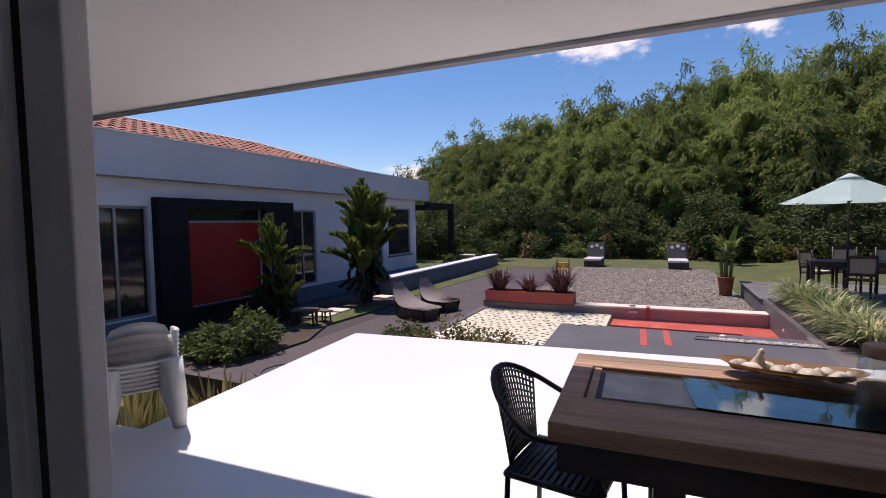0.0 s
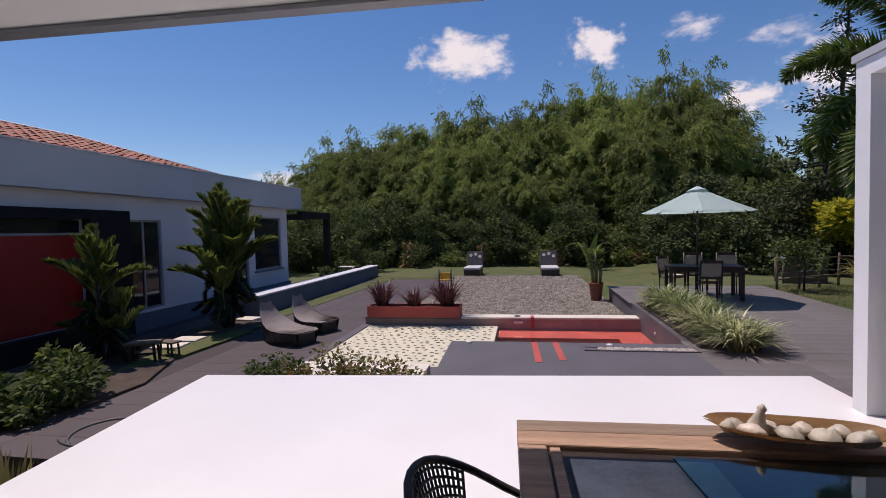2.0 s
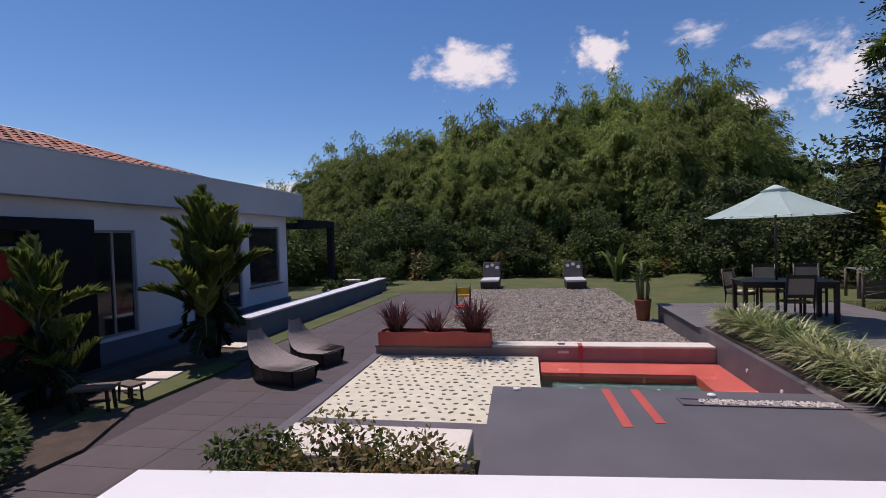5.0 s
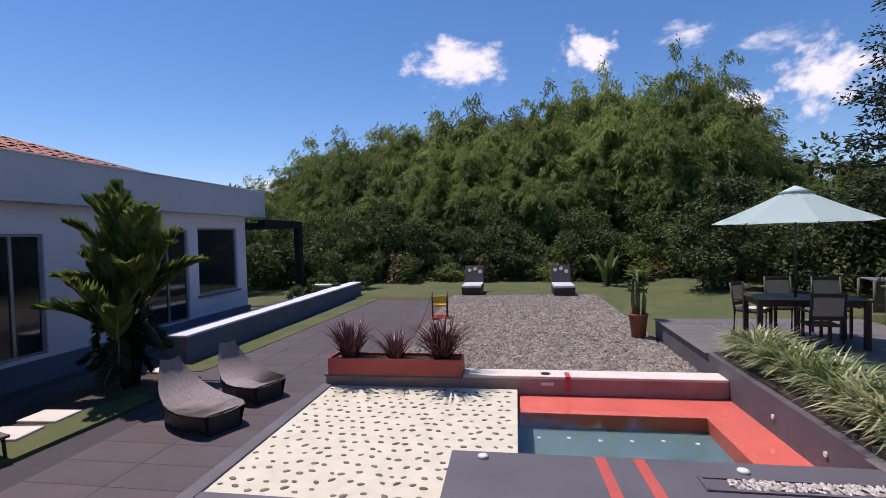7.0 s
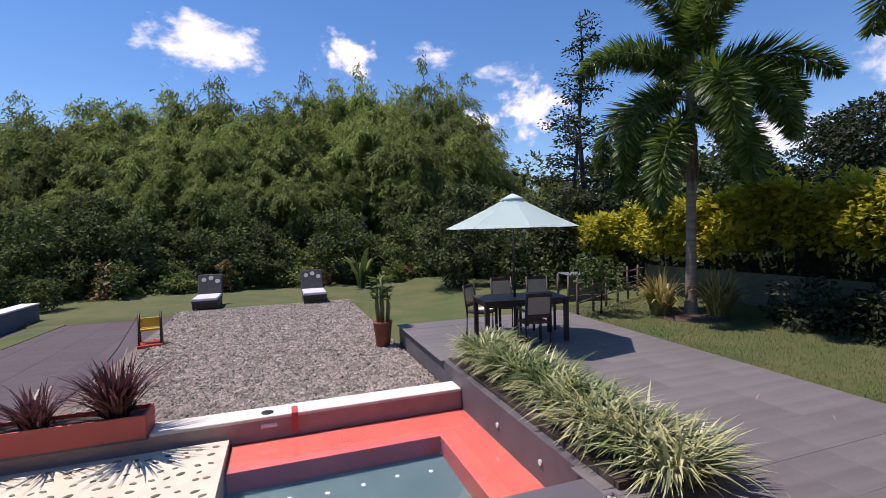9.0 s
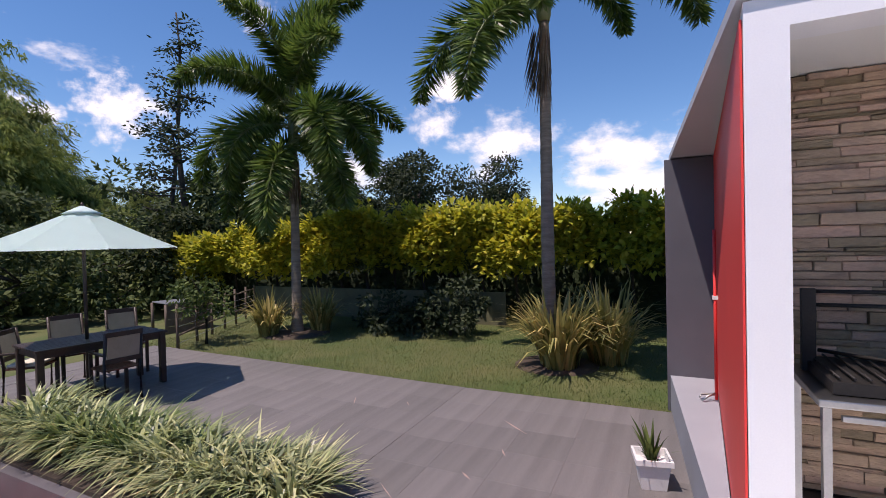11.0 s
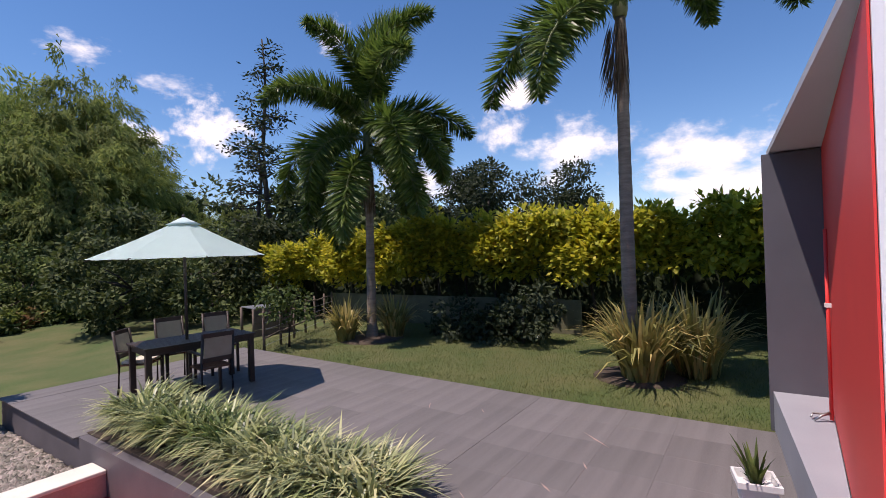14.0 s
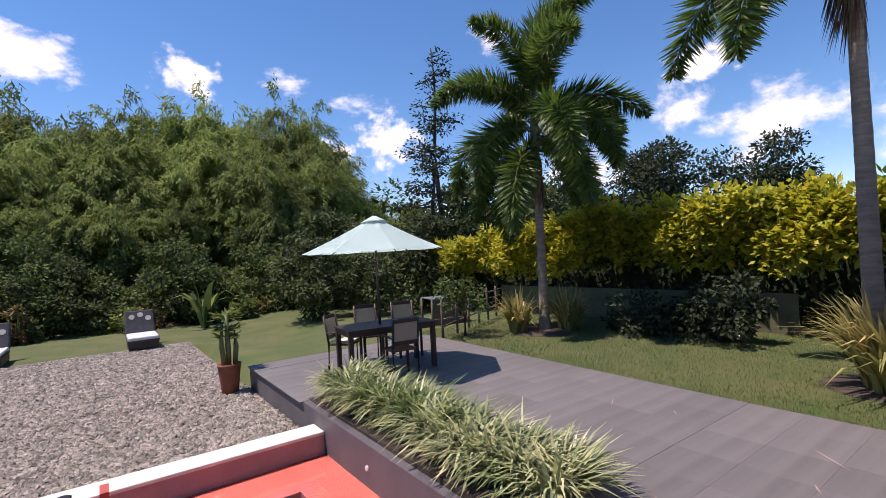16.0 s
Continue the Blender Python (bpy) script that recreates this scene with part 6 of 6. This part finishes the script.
# fittings on the pool floor and pale scuffs on the deck
for i in range(6):
    o = part("pool_light", lathe(bmesh.new(), [(0.03, 0), (0.028, 0.008), (0.012, 0.014)], 10, (0.55 + 0.4 * i, 9.0 + 0.03 * math.sin(i * 2), -1.05)), M_plastic)
    tagged(o, "small white round fitting on the pool floor", "pool fitting", "fittings on the pool floor")
rs = random.Random(21)
for i in range(9):
    x, y = rs.uniform(4.6, 6.9), rs.uniform(4.8, 8.6)
    bm = bmesh.new()
    ln, w = rs.uniform(0.08, 0.24), rs.uniform(0.004, 0.01)
    prism(bm, [(-ln, -w * 0.3), (0, -w), (ln, -w * 0.2), (0.1 * ln, w)], 0, 0.0015)
    o = part("scuff", bm, M_copside, deck, "pale scuff on the tiles")
    o.matrix_basis = pose(x, y, deck_z(y) + 0.003, 0, 0, rs.uniform(20, 60))

# ---- clouds far away ----
def cloud_material(name, seed, soft):
    m = bpy.data.materials.new(name)
    m.use_nodes = True
    n, l = m.node_tree.nodes, m.node_tree.links
    n.remove(n["Principled BSDF"])
    co = n.new("ShaderNodeTexCoord")
    no = n.new("ShaderNodeTexNoise")
    no.noise_dimensions = "4D"
    no.inputs["W"].default_value, no.inputs["Scale"].default_value, no.inputs["Detail"].default_value = seed, 1.9, 9
    no.inputs["Roughness"].default_value = 0.6
    l.new(co.outputs["Object"], no.inputs["Vector"])
    ln = n.new("ShaderNodeVectorMath")
    ln.operation = "LENGTH"
    l.new(co.outputs["Object"], ln.inputs[0])
    ma = n.new("ShaderNodeMath")
    ma.operation = "MULTIPLY_ADD"
    l.new(no.outputs[0], ma.inputs[0])
    ma.inputs[1].default_value, ma.inputs[2].default_value = 2.3, -0.45
    su = n.new("ShaderNodeMath")
    su.operation = "SUBTRACT"
    l.new(ma.outputs[0], su.inputs[0])
    l.new(ln.outputs["Value"], su.inputs[1])
    mr = n.new("ShaderNodeMapRange")
    mr.interpolation_type = "SMOOTHSTEP"
    mr.inputs["From Min"].default_value, mr.inputs["From Max"].default_value = -0.05, soft
    l.new(su.outputs[0], mr.inputs[0])
    em = n.new("ShaderNodeEmission")
    em.inputs[0].default_value, em.inputs[1].default_value = (0.97, 0.98, 1.0, 1), 1.0
    tr_ = n.new("ShaderNodeBsdfTransparent")
    mx = n.new("ShaderNodeMixShader")
    l.new(mr.outputs[0], mx.inputs[0])
    l.new(tr_.outputs[0], mx.inputs[1])
    l.new(em.outputs[0], mx.inputs[2])
    l.new(mx.outputs[0], n["Material Output"].inputs[0])
    return m


clouds = [(-0.106, 0.934, 0.34, 0.25, 0.14, 0.55), (0.141, 0.93, 0.339, 0.155, 0.105, 0.6), (0.297, 0.891, 0.342, 0.14, 0.065, 1.1), (0.40, 0.862, 0.311, 0.09, 0.04, 1.4),
          (0.388, 0.897, 0.212, 0.15, 0.08, 0.5), (0.432, 0.848, 0.306, 0.13, 0.055, 1.4), (0.486, 0.842, 0.235, 0.18, 0.14, 0.5), (0.87, 0.384, 0.309, 0.17, 0.09, 0.5),
          (0.869, 0.432, 0.24, 0.16, 0.13, 0.8), (0.932, 0.31, 0.19, 0.30, 0.17, 0.6), (0.986, 0.09, 0.16, 0.34, 0.18, 0.6), (0.99, 0.02, 0.10, 0.45, 0.12, 0.6),
          (0.625, 0.661, 0.414, 0.10, 0.08, 0.9), (-0.466, 0.879, 0.101, 0.22, 0.06, 0.8), (0.80, 0.58, 0.15, 0.3, 0.12, 0.7)]
for i, (x, y, z, w, h, soft) in enumerate(clouds):
    way = Vector((x, y, z)).normalized()
    far = 900.0
    bm = bmesh.new()
    bmesh.ops.create_grid(bm, x_segments=1, y_segments=1, size=1.0)
    c = part("backdrop_cloud", bm, cloud_material("cloud", i * 3.7 + 1, soft))
    c.matrix_basis = Matrix.Translation(way * far + Vector((0, 0, 2))) @ way.to_track_quat("Z", "Y").to_matrix().to_4x4() @ Matrix.Diagonal((w * far * 0.5, h * far * 0.56, 1, 1))
    tagged(c, "white cumulus cloud in the blue sky", "cloud", "clouds", kind="structure")


# ---- pieces: paving, deck tiles, pebbles, roof tiles, stones ----
def tile_mesh(name, w, d, h, material, bevel=0.004):
    me = bpy.data.meshes.new(name)
    bm = bmesh.new()
    b = bevel
    lo = [(-w / 2, -d / 2), (w / 2, -d / 2), (w / 2, d / 2), (-w / 2, d / 2)]
    rings = [[bm.verts.new((x * s, y * q, z)) for x, y in lo] for s, q, z in ((1, 1, 0), (1, 1, h - b), (1 - 2 * b / w, 1 - 2 * b / d, h))]
    for r0, r1 in zip(rings, rings[1:]):
        for i in range(4):
            bm.faces.new((r0[i], r0[(i + 1) % 4], r1[(i + 1) % 4], r1[i]))
    bm.faces.new(rings[-1])
    bm.to_mesh(me)
    bm.free()
    me.materials.append(material)
    return me


dtile = tile_mesh("tile", 0.5992, 0.5992, 0.014, M_deck, 0.0012)
ends = 7.55
row = 0
y = 13.9 - 0.3
while y > 3.0:
    x = ends - 0.3
    while x > (3.5 if y > 7.0 else 3.1):
        if not (3.4 < x < 4.2 and 7.2 < y < 10.7) and not (y < 4.2 and x < 5.6 and y < 3.72 + 0.06 * (x - 3.6)) and y > 3.95 - 0.0:
            shared("tile", dtile, deck, pose(x, y, deck_z(y) - 0.0135, 0.77 if 6.8 < y < 13.6 else 0))
        x -= 0.6
    y -= 0.6
# brown paving tiles
gp = bpy.data.objects["pavement_garden"]
ptile = tile_mesh("tile", 0.9955, 0.4955, 0.018, M_pave, 0.002)
for i in range(5):
    for j in range(35):
        x, y = -3.48 - i * 1.0, 3.55 + j * 0.5
        if not (-7.2 < x < -5.3 and 4.3 < y < 10.4):
            shared("tile", ptile, gp, pose(x, y, -0.521))
# pebbles in the mosaic
pm_ = []
for s in range(4):
    bm = bmesh.new()
    bmesh.ops.create_icosphere(bm, subdivisions=1, radius=1.0)
    r = random.Random(s)
    for v_ in bm.verts:
        v_.co *= r.uniform(0.8, 1.15)
    me = bpy.data.meshes.new("pebble")
    bm.to_mesh(me)
    bm.free()
    me.materials.append(M_pebble)
    me.shade_smooth()
    pm_.append(me)
r = random.Random(8)
for i in range(18):
    for j in range(17):
        x = -2.70 + i * 0.168 + (0.084 if j % 2 else 0) + r.uniform(-0.045, 0.045)
        y = 6.85 + j * 0.19 + r.uniform(-0.05, 0.05)
        if x < 0.2 and not (x > -0.5 and y < 6.7):
            s = r.uniform(0.026, 0.042)
            shared("pebble", pm_[(i + j) % 4], mos, Matrix.LocRotScale((x, y, -0.453), Euler((0, 0, r.uniform(-0.7, 0.7))), (s * 1.25, s * 0.8, s * 0.35)))
# clay roof tiles: rounded cover tiles in courses
tm = bmesh.new()
for k_ in range(6):
    a0, a1 = math.pi * k_ / 6, math.pi * (k_ + 1) / 6
    q = [tm.verts.new((u, 0.105 * math.cos(a) * (1 - 0.12 * e), 0.06 * math.sin(a) + 0.025 * e)) for a in (a0, a1) for u, e in ((0.0, 1.0), (0.42, 0.0))]
    tm.faces.new((q[0], q[1], q[3], q[2])).smooth = True
me_t = bpy.data.meshes.new("roof_tile")
tm.to_mesh(me_t)
tm.free()
me_t.materials.append(M_rooftile)
slope = math.atan2(0.90, 2.65)
verts_t = np.array([v_.co[:] for v_ in me_t.vertices])
faces_t = [tuple(p.vertices) for p in me_t.polygons]
rest_v, rest_f = [], []
cnt = 0
for j in range(80):
    y = -5.8 + j * 0.235
    for c_ in range(8):
        xo = -8.35 - c_ * 0.36
        z = 3.605 + c_ * 0.36 * math.tan(slope)
        ridge_y = 10.3 + (xo + 11.0) * (12.7 - 10.3) / 2.65
        if y > ridge_y or xo < -10.95:
            continue
        m = Matrix.Translation((xo, y, z)) @ Euler((0, slope, math.pi + r.uniform(-0.03, 0.03))).to_matrix().to_4x4()
        m = Matrix.Translation((xo, y, z + r.uniform(0, 0.012))) @ Matrix.Rotation(r.uniform(-0.03, 0.03), 4, "Z") @ Matrix.Rotation(slope, 4, "Y") @ Matrix.Rotation(math.pi, 4, "Z")
        if 4.0 < y < 12.8 and c_ < 8 and cnt < 300:
            shared("roof_tile", me_t, roof, m)
            cnt += 1
        else:
            o = len(rest_v)
            rest_v += [tuple(m @ Vector(p)) for p in verts_t]
            rest_f += [tuple(i_ + o for i_ in f_) for f_ in faces_t]
tagged(raw("roof_tiles", rest_v, rest_f, M_rooftile2, roof), kind="stuff")
# ledge stones
z = 0.64
while z < 2.935:
    h = r.choice((0.022, 0.03, 0.036, 0.045, 0.055, 0.068))
    y = 1.985 - r.uniform(0, 0.2)
    while y < 3.485:
        ln = r.uniform(0.12, 0.46)
        y0, y1 = max(y, 1.982), min(y + ln, 3.486)
        if y1 - y0 > 0.03:
            d = r.uniform(0.008, 0.044)
            bm = bmesh.new()
            zt = min(z + h, 2.95)
            b = 0.004
            f0 = [(y0 + 0.001, z + 0.001), (y1 - 0.0015, z + 0.001), (y1 - 0.0015, zt - 0.0015), (y0 + 0.001, zt - 0.0015)]
            rings = [[bm.verts.new((4.419, yy_, zz_)) for yy_, zz_ in f0],
                     [bm.verts.new((4.419 - d + b + r.uniform(-0.004, 0.004), yy_, zz_)) for yy_, zz_ in f0],
                     [bm.verts.new((4.419 - d + r.uniform(-0.007, 0.007), yy_ + (b if i_ in (0, 3) else -b), zz_ + (b if i_ < 2 else -b))) for i_, (yy_, zz_) in enumerate(f0)]]
            for q, w in zip(rings, rings[1:]):
                for i_ in range(4):
                    bm.faces.new((q[(i_ + 1) % 4], q[i_], w[i_], w[(i_ + 1) % 4]))
            bm.faces.new(rings[-1][::-1])
            part("stone", bm, M_stone, stone_wall)
        y += ln
    z += h
